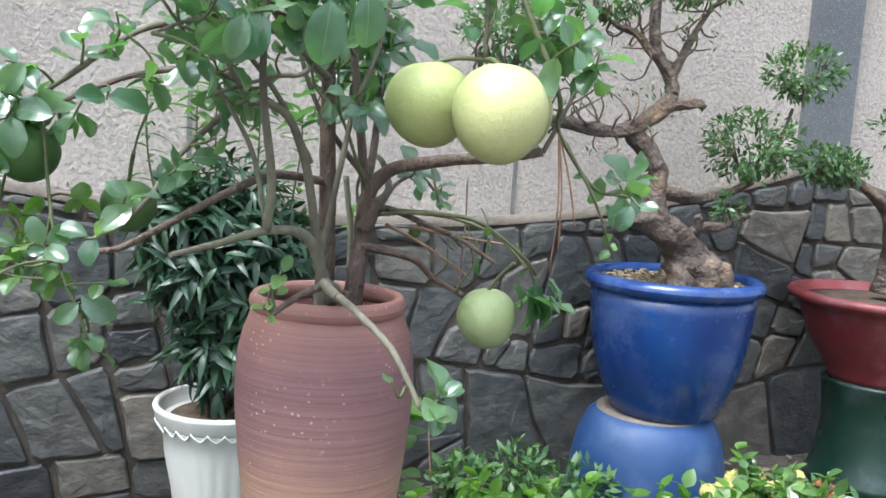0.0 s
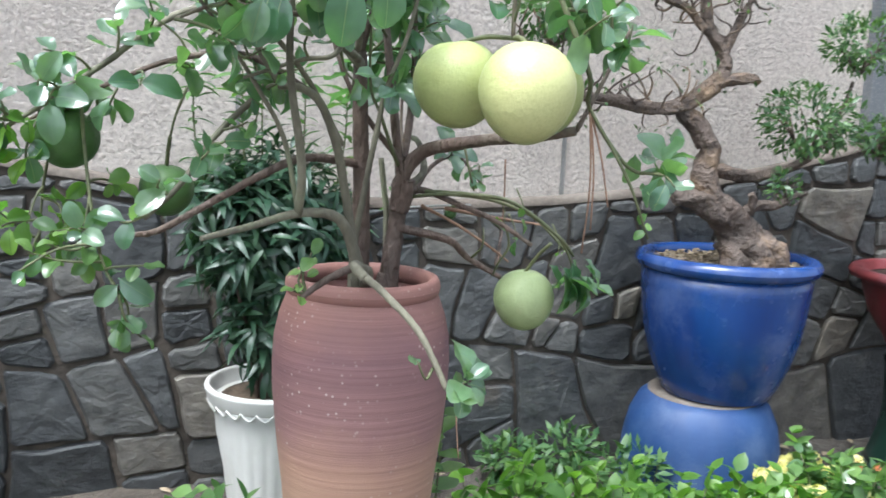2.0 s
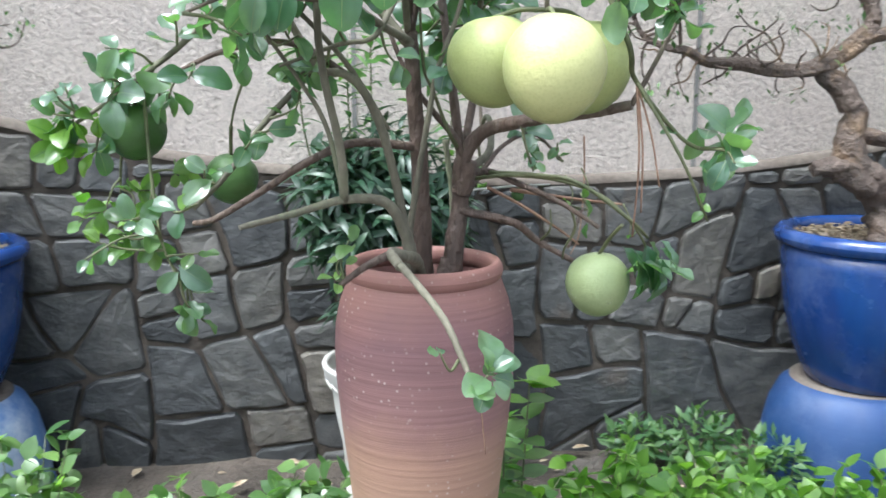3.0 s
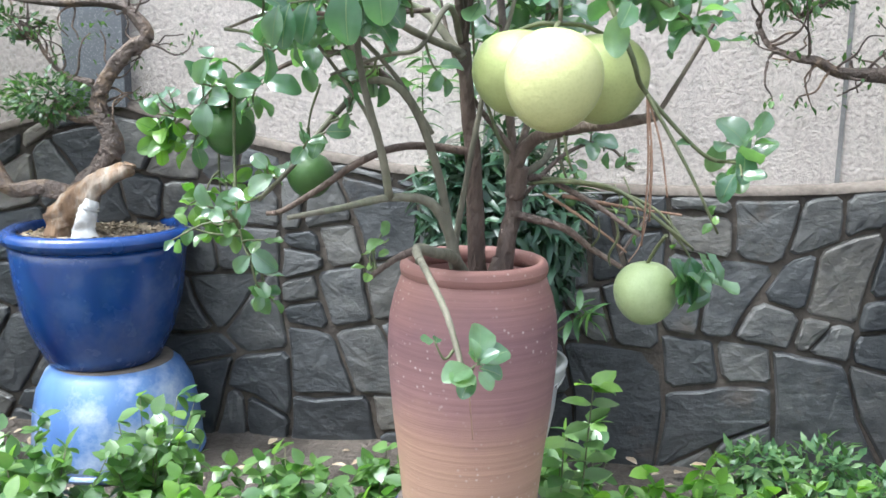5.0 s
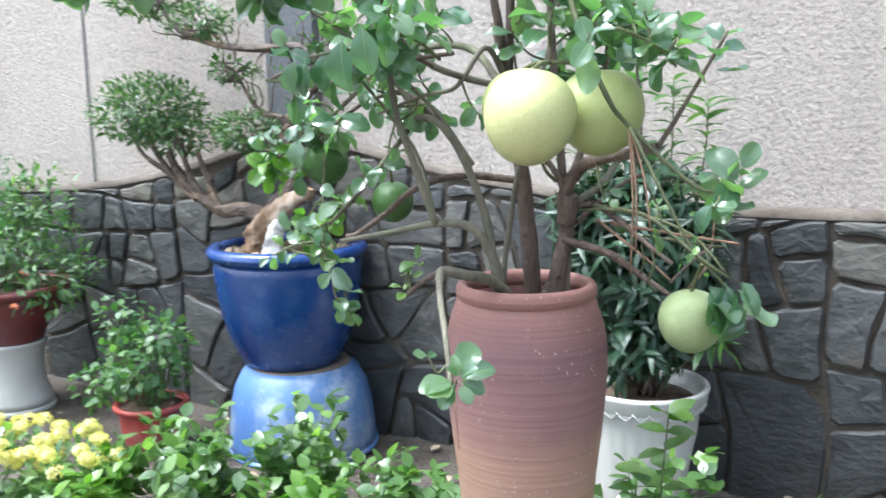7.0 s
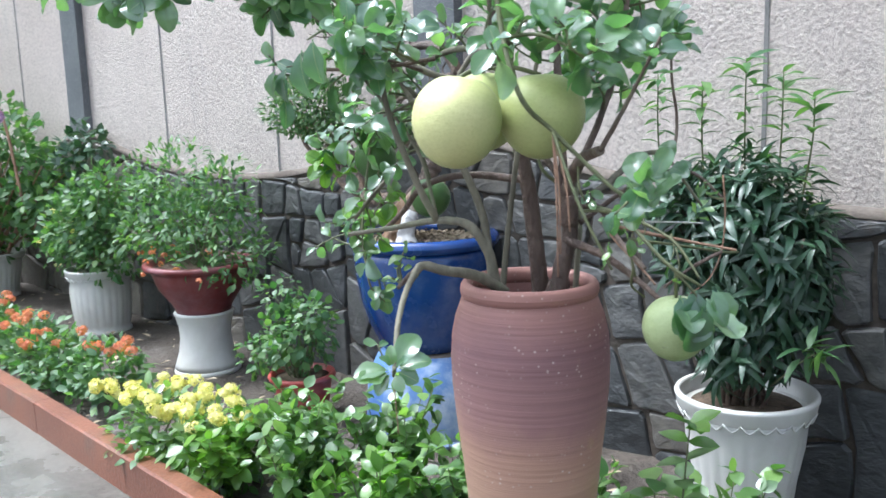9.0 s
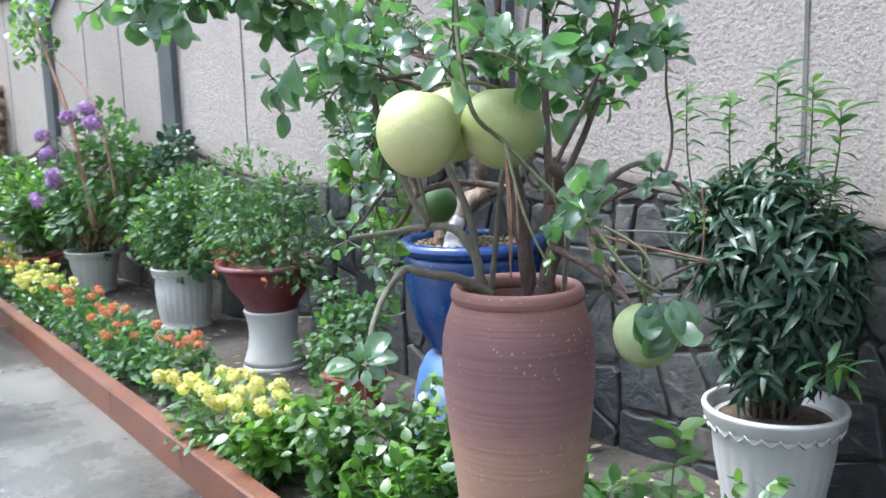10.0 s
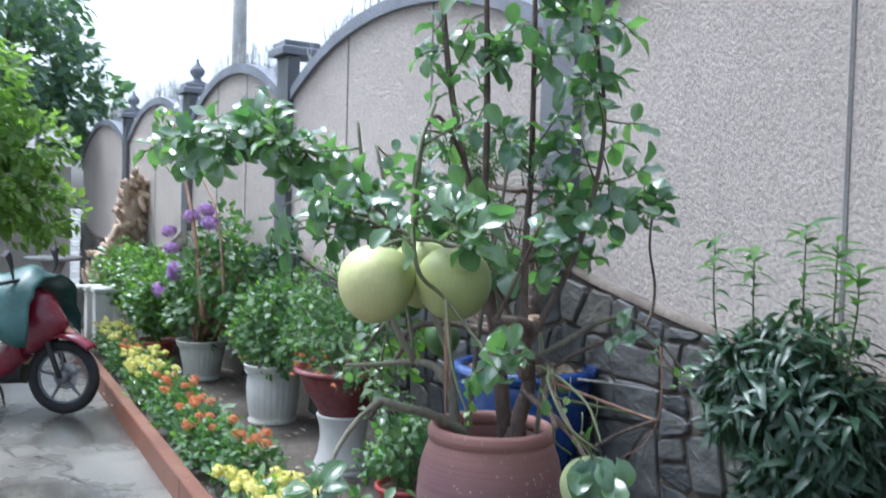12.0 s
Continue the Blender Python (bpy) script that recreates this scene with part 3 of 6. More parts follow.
        width = math.sqrt(area(ring))
        tx, tz, pr = rng.uniform(-0.07, 0.07), rng.uniform(-0.07, 0.07), rng.uniform(0.012, 0.024)
        v, f = [], []
        for depth, inset, e in ((0.0, 0.0, 0.0), (-0.72, 0.004, 0.0025), (-1.0, 0.012, 0.002), (-1.08, 0.3 * width, 0.0022)):
            for a, b in ring:
                px, pz = a - cx, b - cz
                k = max(0.2, 1 - inset / (math.hypot(px, pz) + 1e-6))
                px, pz = px * k, pz * k
                v.append((px, depth * pr + (tx * px + tz * pz if depth < 0 else 0) + rng.uniform(-e, e), pz))
        v.append((0, -pr * 1.12, 0))
        for o in (0, n, 2 * n):
            f += [(o + k, o + (k + 1) % n, o + n + (k + 1) % n, o + n + k) for k in range(n)]
        f += [(3 * n + k, 3 * n + (k + 1) % n, 4 * n) for k in range(n)]
        if -4.2 < cx < 3.2:
            obj("stone", v, f, M["stone"], base, smooth=False, at=(cx, y0 - 0.001, cz))
        else:
            o = len(far[0])
            far[0].extend((a + cx, b + y0 - 0.001, c + cz) for a, b, c in v)
            far[1].extend(tuple(q + o for q in g) for g in f)
    tagged(obj("stones", far[0], far[1], M["stone"], base, smooth=False), kind="stuff")


build_stone_base()


# ---- ground, bed and kerb ----
def kerb_line(x):
    """Outer face of the kerb beside the yard; it draws away from the wall's line a little."""
    return 1.60 + 0.05 * (-0.68 - x)


def build_ground():
    vs, fs = [], []
    nx, ny = 120, 80
    for j in range(ny + 1):
        for i in range(nx + 1):
            x, y = -26 + 40 * i / nx, -14 + 17.3 * j / ny
            vs.append((x, y, 0.006 * noise.noise(Vector((x * 0.8, y * 0.8, 0))) - 0.006))
    for j in range(ny):
        for i in range(nx):
            a = j * (nx + 1) + i
            fs.append((a, a + 1, a + nx + 2, a + nx + 1))
    far = [(-900, -900, -0.03), (900, -900, -0.03), (900, 900, -0.03), (-900, 900, -0.03)]
    vs, fs = join((vs, fs), (far, [(0, 1, 2, 3)]))
    tagged(obj("ground", vs, fs, M["concrete"]), "wet grey cracked concrete yard", "ground", kind="structure")
    vs, fs = [], []
    nx, ny = 150, 24
    for j in range(ny + 1):
        for i in range(nx + 1):
            x, v = -14 + 20 * i / nx, j / ny
            front = kerb_line(x) + 0.06 if x < -0.62 else 0.72
            y = front + (WALL_Y - 0.02 - front) * v
            vs.append((x, y, 0.03 + 0.018 * noise.noise(Vector((x * 3, y * 3, 2))) + 0.01 * noise.noise(Vector((x * 11, y * 11, 4)))))
    for j in range(ny):
        for i in range(nx):
            a = j * (nx + 1) + i
            fs.append((a, a + 1, a + nx + 2, a + nx + 1))
    tagged(obj("soil_bed", vs, fs, M["soil"]), "damp dark planting bed at the wall's foot", "soil", kind="structure")


build_ground()


def build_kerb():
    # painted concrete kerb, modelled in equal lengths set end to end
    kerb = tagged(new("kerb"), "low red-brown painted concrete kerb along the planting bed", "kerb", kind="structure")
    rng = random.Random(5)
    L, H, D = 0.95, 0.15, 0.085
    runs = [((-13.9, kerb_line(-13.9)), (0.99875, -0.05), 14), ((-0.68, 1.60), (0, -1), 1), ((-0.60, 0.66), (1, 0), 7)]
    meshes = []
    for k in range(4):
        v, f = box(0.0012, L - 0.0012, 0, D, -0.02, H + rng.uniform(-0.0005, 0.0005), 0.008)
        v = [(0.0008 if x < 0.05 else L - 0.0008, y + rng.uniform(-0.001, 0.001), z) for x, y, z in v]
        ob = obj("brick", v, f, M["brick"], kerb, smooth=False)
        meshes.append(ob.data)
        scene.collection.objects.unlink(ob)
        bpy.data.objects.remove(ob)
    for (x, y), (dx, dy), count in runs:
        for k in range(count):
            b = new("brick", rng.choice(meshes))
            b.parent = kerb
            b.location = (x + dx * L * k, y + dy * L * k, 0)
            b.rotation_euler.z = math.atan2(dy, dx)


build_kerb()


# ---- pots ----
def clay_jar(at):
    t = thing("clay_jar", at, "tall unglazed violet-brown clay jar holding the pomelo tree", "jar")
    body = [(0.005, 0.0), (0.136, 0.0), (0.141, 0.012), (0.145, 0.05), (0.152, 0.12), (0.163, 0.21), (0.171, 0.30), (0.1725, 0.36), (0.169, 0.41), (0.160, 0.452), (0.152, 0.474), (0.1455, 0.4935), (0.140, 0.4955),
            (0.132, 0.488), (0.135, 0.45), (0.14, 0.42), (0.005, 0.42)]
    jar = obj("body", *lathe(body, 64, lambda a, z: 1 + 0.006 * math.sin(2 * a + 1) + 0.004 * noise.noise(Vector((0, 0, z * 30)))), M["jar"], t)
    ring = []
    for k in range(13):
        a = 2 * math.pi * k / 12
        ring.append((0.138 + 0.0125 * math.cos(a), 0.507 + 0.019 * math.sin(a)))
    obj("rim", *lathe(ring, 64, lambda a, z: 1 + 0.004 * math.sin(3 * a)), M["jar"], t, "rolled clay rim")
    obj("soil", *lathe([(0.004, 0.44), (0.06, 0.452), (0.139, 0.44)], 24, lambda a, z: 1.0), M["peat"], t, "dark potting soil")
    return t


JAR = (0.4286, 1.641, 0.5535)


def upturned_pot(at, height, top, bottom, mat, label):
    t = thing("upturned_pot", at, label, "pot stand", "upturned pots used as stands")
    prof = [(0.005, height - 0.012), (top * 0.86, height - 0.012), (top * 0.9, height), (top, height - 0.002), (top + (bottom - top) * 0.36, height * 0.92), (top + (bottom - top) * 0.7, height * 0.74), (top + (bottom - top) * 0.88, height * 0.52), (top + (bottom - top) * 0.97, height * 0.3), (bottom, 0.06), (bottom * 1.01, 0.0), (0.005, 0.0)]
    ring = [(bottom * 1.0 + 0.012 * math.cos(2 * math.pi * k / 8), 0.014 + 0.014 * math.sin(2 * math.pi * k / 8)) for k in range(9)]
    obj("rim", *lathe(ring, 56), M[mat], t, "rolled rim resting on the soil")
    obj("foot_ring", *lathe([(top * 0.80, height - 0.012), (top * 1.005, height - 0.012), (top * 1.0, height + 0.001), (top * 0.80, height + 0.001)], 48), M["ledge"], t, "pale unglazed foot ring")
    obj("body", *lathe(prof[::-1], 56, lambda a, z: 1 + 0.004 * math.sin(3 * a + z * 9)), M[mat], t)
    return t


def blue_pot(at, tall=1.0):
    """Deep cobalt bowl-shaped pot, origin at its foot."""
    t = thing("glazed_pot", at, "large glossy cobalt blue glazed pot with a rolled rim", "flower pot", "blue bonsai pots")
    body = [(0.005, 0.0), (0.190, 0.0), (0.200, 0.006), (0.217, 0.04), (0.255, 0.13), (0.282, 0.23), (0.298, 0.33), (0.306, 0.42), (0.310, 0.475), (0.288, 0.475), (0.284, 0.44), (0.005, 0.43)]
    body = [(r, z * tall) for r, z in body]
    obj("body", *lathe(body, 64, lambda a, z: 1 + 0.005 * math.sin(2 * a)), M["blue"], t)
    ring = []
    for k in range(15):
        a = 2 * math.pi * k / 14
        ring.append((0.305 + 0.029 * math.cos(a), 0.504 * tall + 0.029 * math.sin(a)))
    obj("rim", *lathe(ring, 64), M["blue"], t, "thick rolled rim worn pale on its edge")
    obj("soil", *lathe([(0.004, 0.492 * tall), (0.1, 0.492 * tall), (0.2, 0.486 * tall), (0.285, 0.475 * tall)], 32, lambda a, z: 1), M["peat"], t, "dark soil")
    rng = random.Random(int(at[0] * 100) + 700)
    vs, fs = [], []
    chip = ([(-0.5, 0, 0), (0.5, 0.1, 0.1), (0.4, 0.5, 0.15), (-0.4, 0.45, 0.0)], [(0, 1, 2, 3)])
    for _ in range(2600):
        a, r = rng.uniform(0, 6.283), 0.272 * math.sqrt(rng.random())
        place_leaf(vs, fs, (r * math.cos(a), r * math.sin(a), 0.492 * tall + rng.uniform(0, 0.012)), any_dir(rng), (0, 0, 1), chip, rng.uniform(0.010, 0.026))
    tagged(obj("rice_husk", vs, fs, M["chips"], t, "pale husk and bark chips on the soil", smooth=False), kind="stuff")
    return t


def fluted_pot(at, rim, height, foot, label, group="white pots"):
    """White pottery: fluted body, garland under the flared rim."""
    t = thing("fluted_pot", at, label, "flower pot", group)
    prof = [(0.005, 0), (foot * 1.04, 0), (foot * 1.04, 0.02), (foot * 0.97, 0.03), (foot * 1.0, height * 0.15), (foot * 1.08, height * 0.4), (foot + (rim - foot) * 0.45, height * 0.65), (rim * 0.86, height * 0.8), (rim * 0.93, height * 0.88)]
    flutes = 26
    obj("body", *lathe(prof + [(rim * 0.85, height * 0.9), (0.005, height * 0.84)], flutes * 6, lambda a, z: 1 + (0.022 * abs(math.cos(a * flutes / 2)) if 0.03 < z < height * 0.78 else 0)), M["white"], t)
    lip = [(rim * 0.90, height * 0.86), (rim * 0.965, height * 0.90), (rim * 0.985, height * 0.955), (rim, height * 0.97), (rim * 1.005, height * 0.985), (rim * 0.99, height), (rim * 0.93, height), (rim * 0.915, height * 0.98), (rim * 0.88, height * 0.87)]
    obj("rim", *lathe(lip, 72), M["white"], t)
    pts = []
    for k in range(flutes * 4 + 1):
        a = 2 * math.pi * k / (flutes * 4)
        sag = math.sin(math.pi * (k % 4) / 4)
        pts.append(((rim * (0.965 - 0.05 * sag)) * math.cos(a), (rim * (0.965 - 0.05 * sag)) * math.sin(a), height * (0.895 - 0.055 * sag)))
    vs, fs = tube(pts, 0.0035, 0.0035, 5, n=1)
    obj("garland", vs, fs, M["white"], t, "scalloped relief garland")
    obj("soil", *lathe([(0.004, height * 0.9), (rim * 0.5, height * 0.905), (rim * 0.92, height * 0.89)], 32), M["peat"], t, "dark soil")
    return t


def bowl_pot(at, rim, height, foot, mat, label):
    t = thing("bowl_pot", at, label, "flower pot")
    prof = [(0.005, 0), (foot, 0), (foot * 1.02, 0.02), (foot * 1.15, height * 0.2), (foot + (rim - foot) * 0.62, height * 0.5), (rim * 0.92, height * 0.8), (rim * 0.93, height * 0.86), (rim * 1.06, height * 0.9), (rim * 1.08, height * 0.95), (rim * 1.05, height), (rim * 0.93, height * 0.995), (rim * 0.88, height * 0.85), (0.005, height * 0.83)]
    obj("body", *lathe(prof, 56), M[mat], t)
    obj("soil", *lathe([(0.004, height * 0.92), (rim * 0.5, height * 0.93), (rim * 0.91, height * 0.9)], 28), M["peat"], t, "dark soil")
    return t


def stool_stand(at, height, top, waist, foot, mat, label):
    t = thing("pot_stand", at, label, "pot stand")
    obj("foot", *lathe([(0.005, 0), (foot, 0), (foot * 1.01, 0.012), (foot * 0.99, 0.03), (0.005, 0.03)], 48), M[mat], t)
    prof = [(0.005, 0.03), (foot * 0.985, 0.03), (foot * 0.93, 0.06), (waist * 1.08, height * 0.33), (waist, height * 0.58), (waist * 1.03, height * 0.76), (top * 0.97, height * 0.95), (top, height * 0.975), (top * 0.97, height), (0.005, height)]
    obj("body", *lathe(prof, 64, lambda a, z: 1 + 0.006 * math.sin(2 * a + 9 * z)), M[mat], t)
    return t


upturned_pot((JAR[0], JAR[1], 0.03), 0.523, 0.155, 0.24, "blue", "cobalt blue pot turned upside down under the jar")
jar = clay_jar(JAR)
upturned_pot((1.988, 2.79, 0.03), 0.372, 0.208, 0.30, "blue_mid", "dusty blue glazed pot turned upside down as a stand")
upturned_pot((-1.08, 2.885, 0.03), 0.368, 0.212, 0.31, "blue_dusty", "faded light blue pot turned upside down as a stand")
blue_pot((2.03, 2.78, 0.404), 0.99)
blue_pot((-1.115, 2.882, 0.40), 0.945)
fluted_pot((0.388, 2.835, 0.03), 0.226, 0.475, 0.15, "white fluted pot with a dense dark shrub")
stool_stand((-2.66, 2.70, 0.03), 0.345, 0.165, 0.138, 0.18, "white", "plain white pottery stand under the red pot")
bowl_pot((-2.66, 2.70, 0.376), 0.285, 0.275, 0.15, "red", "dark red glazed bowl pot on a white stand")
fluted_pot((-4.02, 2.76, 0.03), 0.215, 0.43, 0.17, "tall white fluted pot with a bushy flowering shrub")
fluted_pot((-5.85, 2.76, 0.03), 0.235, 0.36, 0.16, "white fluted pot under the purple-flowered bush")
bowl_pot((-1.62, 2.56, 0.03), 0.145, 0.22, 0.10, "red_plastic", "small red plastic pot with a leafy plant")
bowl_pot((3.03, 2.72, 0.50), 0.35, 0.36, 0.19, "red", "large dark red glazed bonsai pot")
stool_stand((3.03, 2.72, 0.03), 0.47, 0.21, 0.19, 0.25, "green_glaze", "dark green glazed stand under the red pot")


# ---- the pomelo tree ----
def blade(length, width, fold, droop, wide_at=0.55, rows=7, wave=0.15):
    """A pomelo leaf: broadest past its middle, blunt tip, slightly waved edge."""
    vs, fs = [], []
    for i in range(rows + 1):
        t = 1 - (1 - i / rows) ** 1.5
        k = t / wide_at * 0.5 if t < wide_at else 0.5 + (t - wide_at) / (1 - wide_at) * 0.5
        w = width / 2 * max(0.02, math.sin(math.pi * min(0.995, k))) ** 0.5
        z = -droop * length * t * t
        y = length * (0.08 + 0.92 * t)
        e = wave * w * math.sin(10 * t + 1.2 * fold)
        e2 = wave * w * math.sin(8 * t + 2.6)
        vs += [(-w, y, z + fold * w + e), (-w * 0.5, y, z + fold * w * 0.62), (0, y, z), (w * 0.5, y, z + fold * w * 0.62), (w, y, z + fold * w + e2)]
    for i in range(rows):
        a = i * 5
        fs += [(a + k, a + k + 1, a + k + 6, a + k + 5) for k in range(4)]
    o = len(vs)
    vs += [(-0.002, 0, 0), (0.002, 0, 0), (0.0015, length * 0.1, 0), (-0.0015, length * 0.1, 0)]
    fs.append((o, o + 1, o + 2, o + 3))
    # raised pale rib, its faces last
    o = len(vs)
    for i in range(rows):
        x, y, z = vs[i * 5 + 2]
        w = 0.0013 * (1 - 0.7 * i / rows)
        vs += [(-w, y, z + 0.0009), (w, y, z + 0.0009)]
    fs += [(o + 2 * i, o + 2 * i + 1, o + 2 * i + 3, o + 2 * i + 2) for i in range(rows - 1)]
    return vs, fs


class PomeloTree:
    def __init__(self):
        self.base = Vector((0.4286, 1.641, 1.0))
        self.t = thing("pomelo_tree", self.base, "potted pomelo tree with glossy wet leaves and hanging fruit", "tree")
        self.rng = random.Random(21)
        self.kinds = [blade(0.078, 0.052, 0.35, 0.3, 0.6), blade(0.086, 0.058, 0.38, 0.4, 0.62, 7, 0.2), blade(0.066, 0.045, 0.3, 0.2, 0.6), blade(0.058, 0.036, 0.45, 0.4, 0.58, 7, 0.2), blade(0.074, 0.048, 0.25, -0.2, 0.6, 7, 0.22)]
        self.meshes = {}
        self.jobs = []

    def local(self, pts):
        return [Vector(p) - self.base for p in pts]

    def limb(self, pts, r0, r1, mat="bark", name="branch", label=""):
        n = 7 if r0 > 0.004 else 4
        ob = obj(name, *tube(self.local(pts), r0, r1, 9 if r0 > 0.006 else 5, 0.07, self.rng, n), M[mat], self.t, label)
        return smooth_path(pts, 6)

    def leaf(self, at, along, up, size=1.0, mat="leaf", kind=None):
        self.jobs.append((Vector(at), Vector(along), Vector(up), size * self.rng.uniform(0.7, 0.97), mat, self.rng.randrange(5) if kind is None else kind))

    def cluster(self, tip, along, n, size=1.0, mat="leaf", spread=1.0, up=(0, 0, 1)):
        """Leaves in a spiral round the end of a twig."""
        d = Vector(along).normalized()
        a0 = self.rng.uniform(0, 6.28)
        side = d.cross(Vector((0.2, 0.1, 1))).normalized()
        other = d.cross(side)
        for k in range(n):
            a = a0 + 2.4 * k
            out = side * math.cos(a) + other * math.sin(a)
            w = (d * (0.25 + 0.75 * k / n) + out * spread * (1.15 - 0.55 * k / n)).normalized()
            w.z -= 0.12
            p = Vector(tip) - d * 0.012 * (n - k) * size
            self.leaf(p, w, Vector(up) + Vector((0.2, -0.5, 0)) + 0.5 * d + 0.75 * any_dir(self.rng), size * self.rng.uniform(0.75, 1.15), mat)

    def twigs(self, path, n, reach, leaves, size=1.0, start=0.25, rise=0.4, mat="leaf", lean=(0, 0, 0)):
        """Side shoots with leaves along a limb."""
        for k in range(n):
            i = int(len(path) * (start + (1 - start) * (k + self.rng.random()) / n))
            p = path[min(i, len(path) - 1)]
            d = any_dir(self.rng, rise) + Vector(lean)
            d.normalize()
            q = p + d * reach * self.rng.uniform(0.6, 1.2)
            m = (p + q) / 2 + 0.015 * any_dir(self.rng)
            self.limb([p, m, q], 0.003, 0.0016, "twig", "twig")
            self.cluster(q, d, self.rng.randint(max(2, leaves - 2), leaves + 1), size, mat)
            if self.rng.random() < 0.6:
                self.leaf(m, any_dir(self.rng), (0, 0, 1), size * 0.9, mat)

    def fruit(self, c, r, mat, stem, squash=0.97, label=""):
        prof = []
        for k in range(21):
            a = math.pi * k / 20
            rr = r * (1 - 0.045 * math.cos(a) * math.sin(a) ** 2)
            dimple = 0.06 * r * math.exp(-((math.pi - a) / 0.25) ** 2)
            prof.append((0.001 + rr * math.sin(a), -rr * squash * math.cos(a) - dimple + 0.03 * r * math.sin(a) ** 2))
        f = obj("fruit", *lathe(prof, 36, lambda a, z: 1 + 0.012 * math.sin(2 * a + c[0] * 40) + 0.008 * math.sin(5 * a)), M[mat], self.t, label, at=Vector(c) - self.base)
        f.rotation_euler = (self.rng.uniform(-0.15, 0.15), self.rng.uniform(-0.15, 0.15), 0)
        if "water" in label:
            vs, fs = [], []
            for _ in range(110):
                d = any_dir(self.rng, 0.35)
                e = self.rng.uniform(0.0007, 0.0017)
                bead = lathe([(e * 0.95, -0.3 * e), (e, 0.15 * e), (e * 0.7, 0.6 * e), (e * 0.1, 0.8 * e)], 6)
                turn = d.to_track_quat("Z", "Y")
                at = Vector((d.x * r, d.y * r, d.z * r * squash + 0.03 * r * (1 - d.z * d.z)))
                vs, fs = join((vs, fs), ([at + turn @ Vector(q) for q in bead[0]], bead[1]))
            tagged(obj("water_beads", vs, fs, M["water"], f, "clear rain beads"), kind="stuff")
        self.limb([stem, (Vector(stem) + Vector(c)) / 2 + Vector((0, 0, r * 0.55)), Vector(c) + Vector((0, 0, r * 0.93))], 0.004, 0.004, "twig", "fruit_stalk")

    def finish(self):
        """The nearest leaves become parts of their own, the rest one mesh."""
        front = sorted(self.jobs, key=lambda j: (j[0].y * 1.0 + abs(j[0].z - 1.35) * 0.9))
        for i, (p, along, up, size, mat, kind) in enumerate(front):
            y = along.normalized()
            x = y.cross(up)
            x = (x if x.length > 0.05 else y.cross(Vector((1, 0.2, 0)))).normalized()
            z = x.cross(y)
            if i < 290:
                key = (kind, mat)
                if key not in self.meshes:
                    me = bpy.data.meshes.new("leaf")
                    me.from_pydata(*[self.kinds[kind][0], [], self.kinds[kind][1]])
                    me.materials.append(M[mat])
                    me.materials.append(M["leaf_rib"])
                    faces = len(me.polygons)
                    me.polygons.foreach_set("use_smooth", [True] * faces)
                    me.polygons.foreach_set("material_index", [1 if q >= faces - 6 else 0 for q in range(faces)])
                    self.meshes[key] = me
                ob = new("leaf", self.meshes[key])
                ob.parent = self.t
                rot = Matrix((x, y, z)).transposed().to_4x4()
                ob.matrix_basis = Matrix.Translation(p - self.base) @ rot @ Matrix.Diagonal((size, size, size, 1))
        rest = {}
        for p, along, up, size, mat, kind in front[290:]:
            vs, fs = rest.setdefault(mat, ([], []))
            place_leaf(vs, fs, p - self.base, along, up, self.kinds[kind], size)
        for mat, (vs, fs) in rest.items():
            tagged(obj("foliage", vs, fs, M[mat], self.t), kind="stuff")


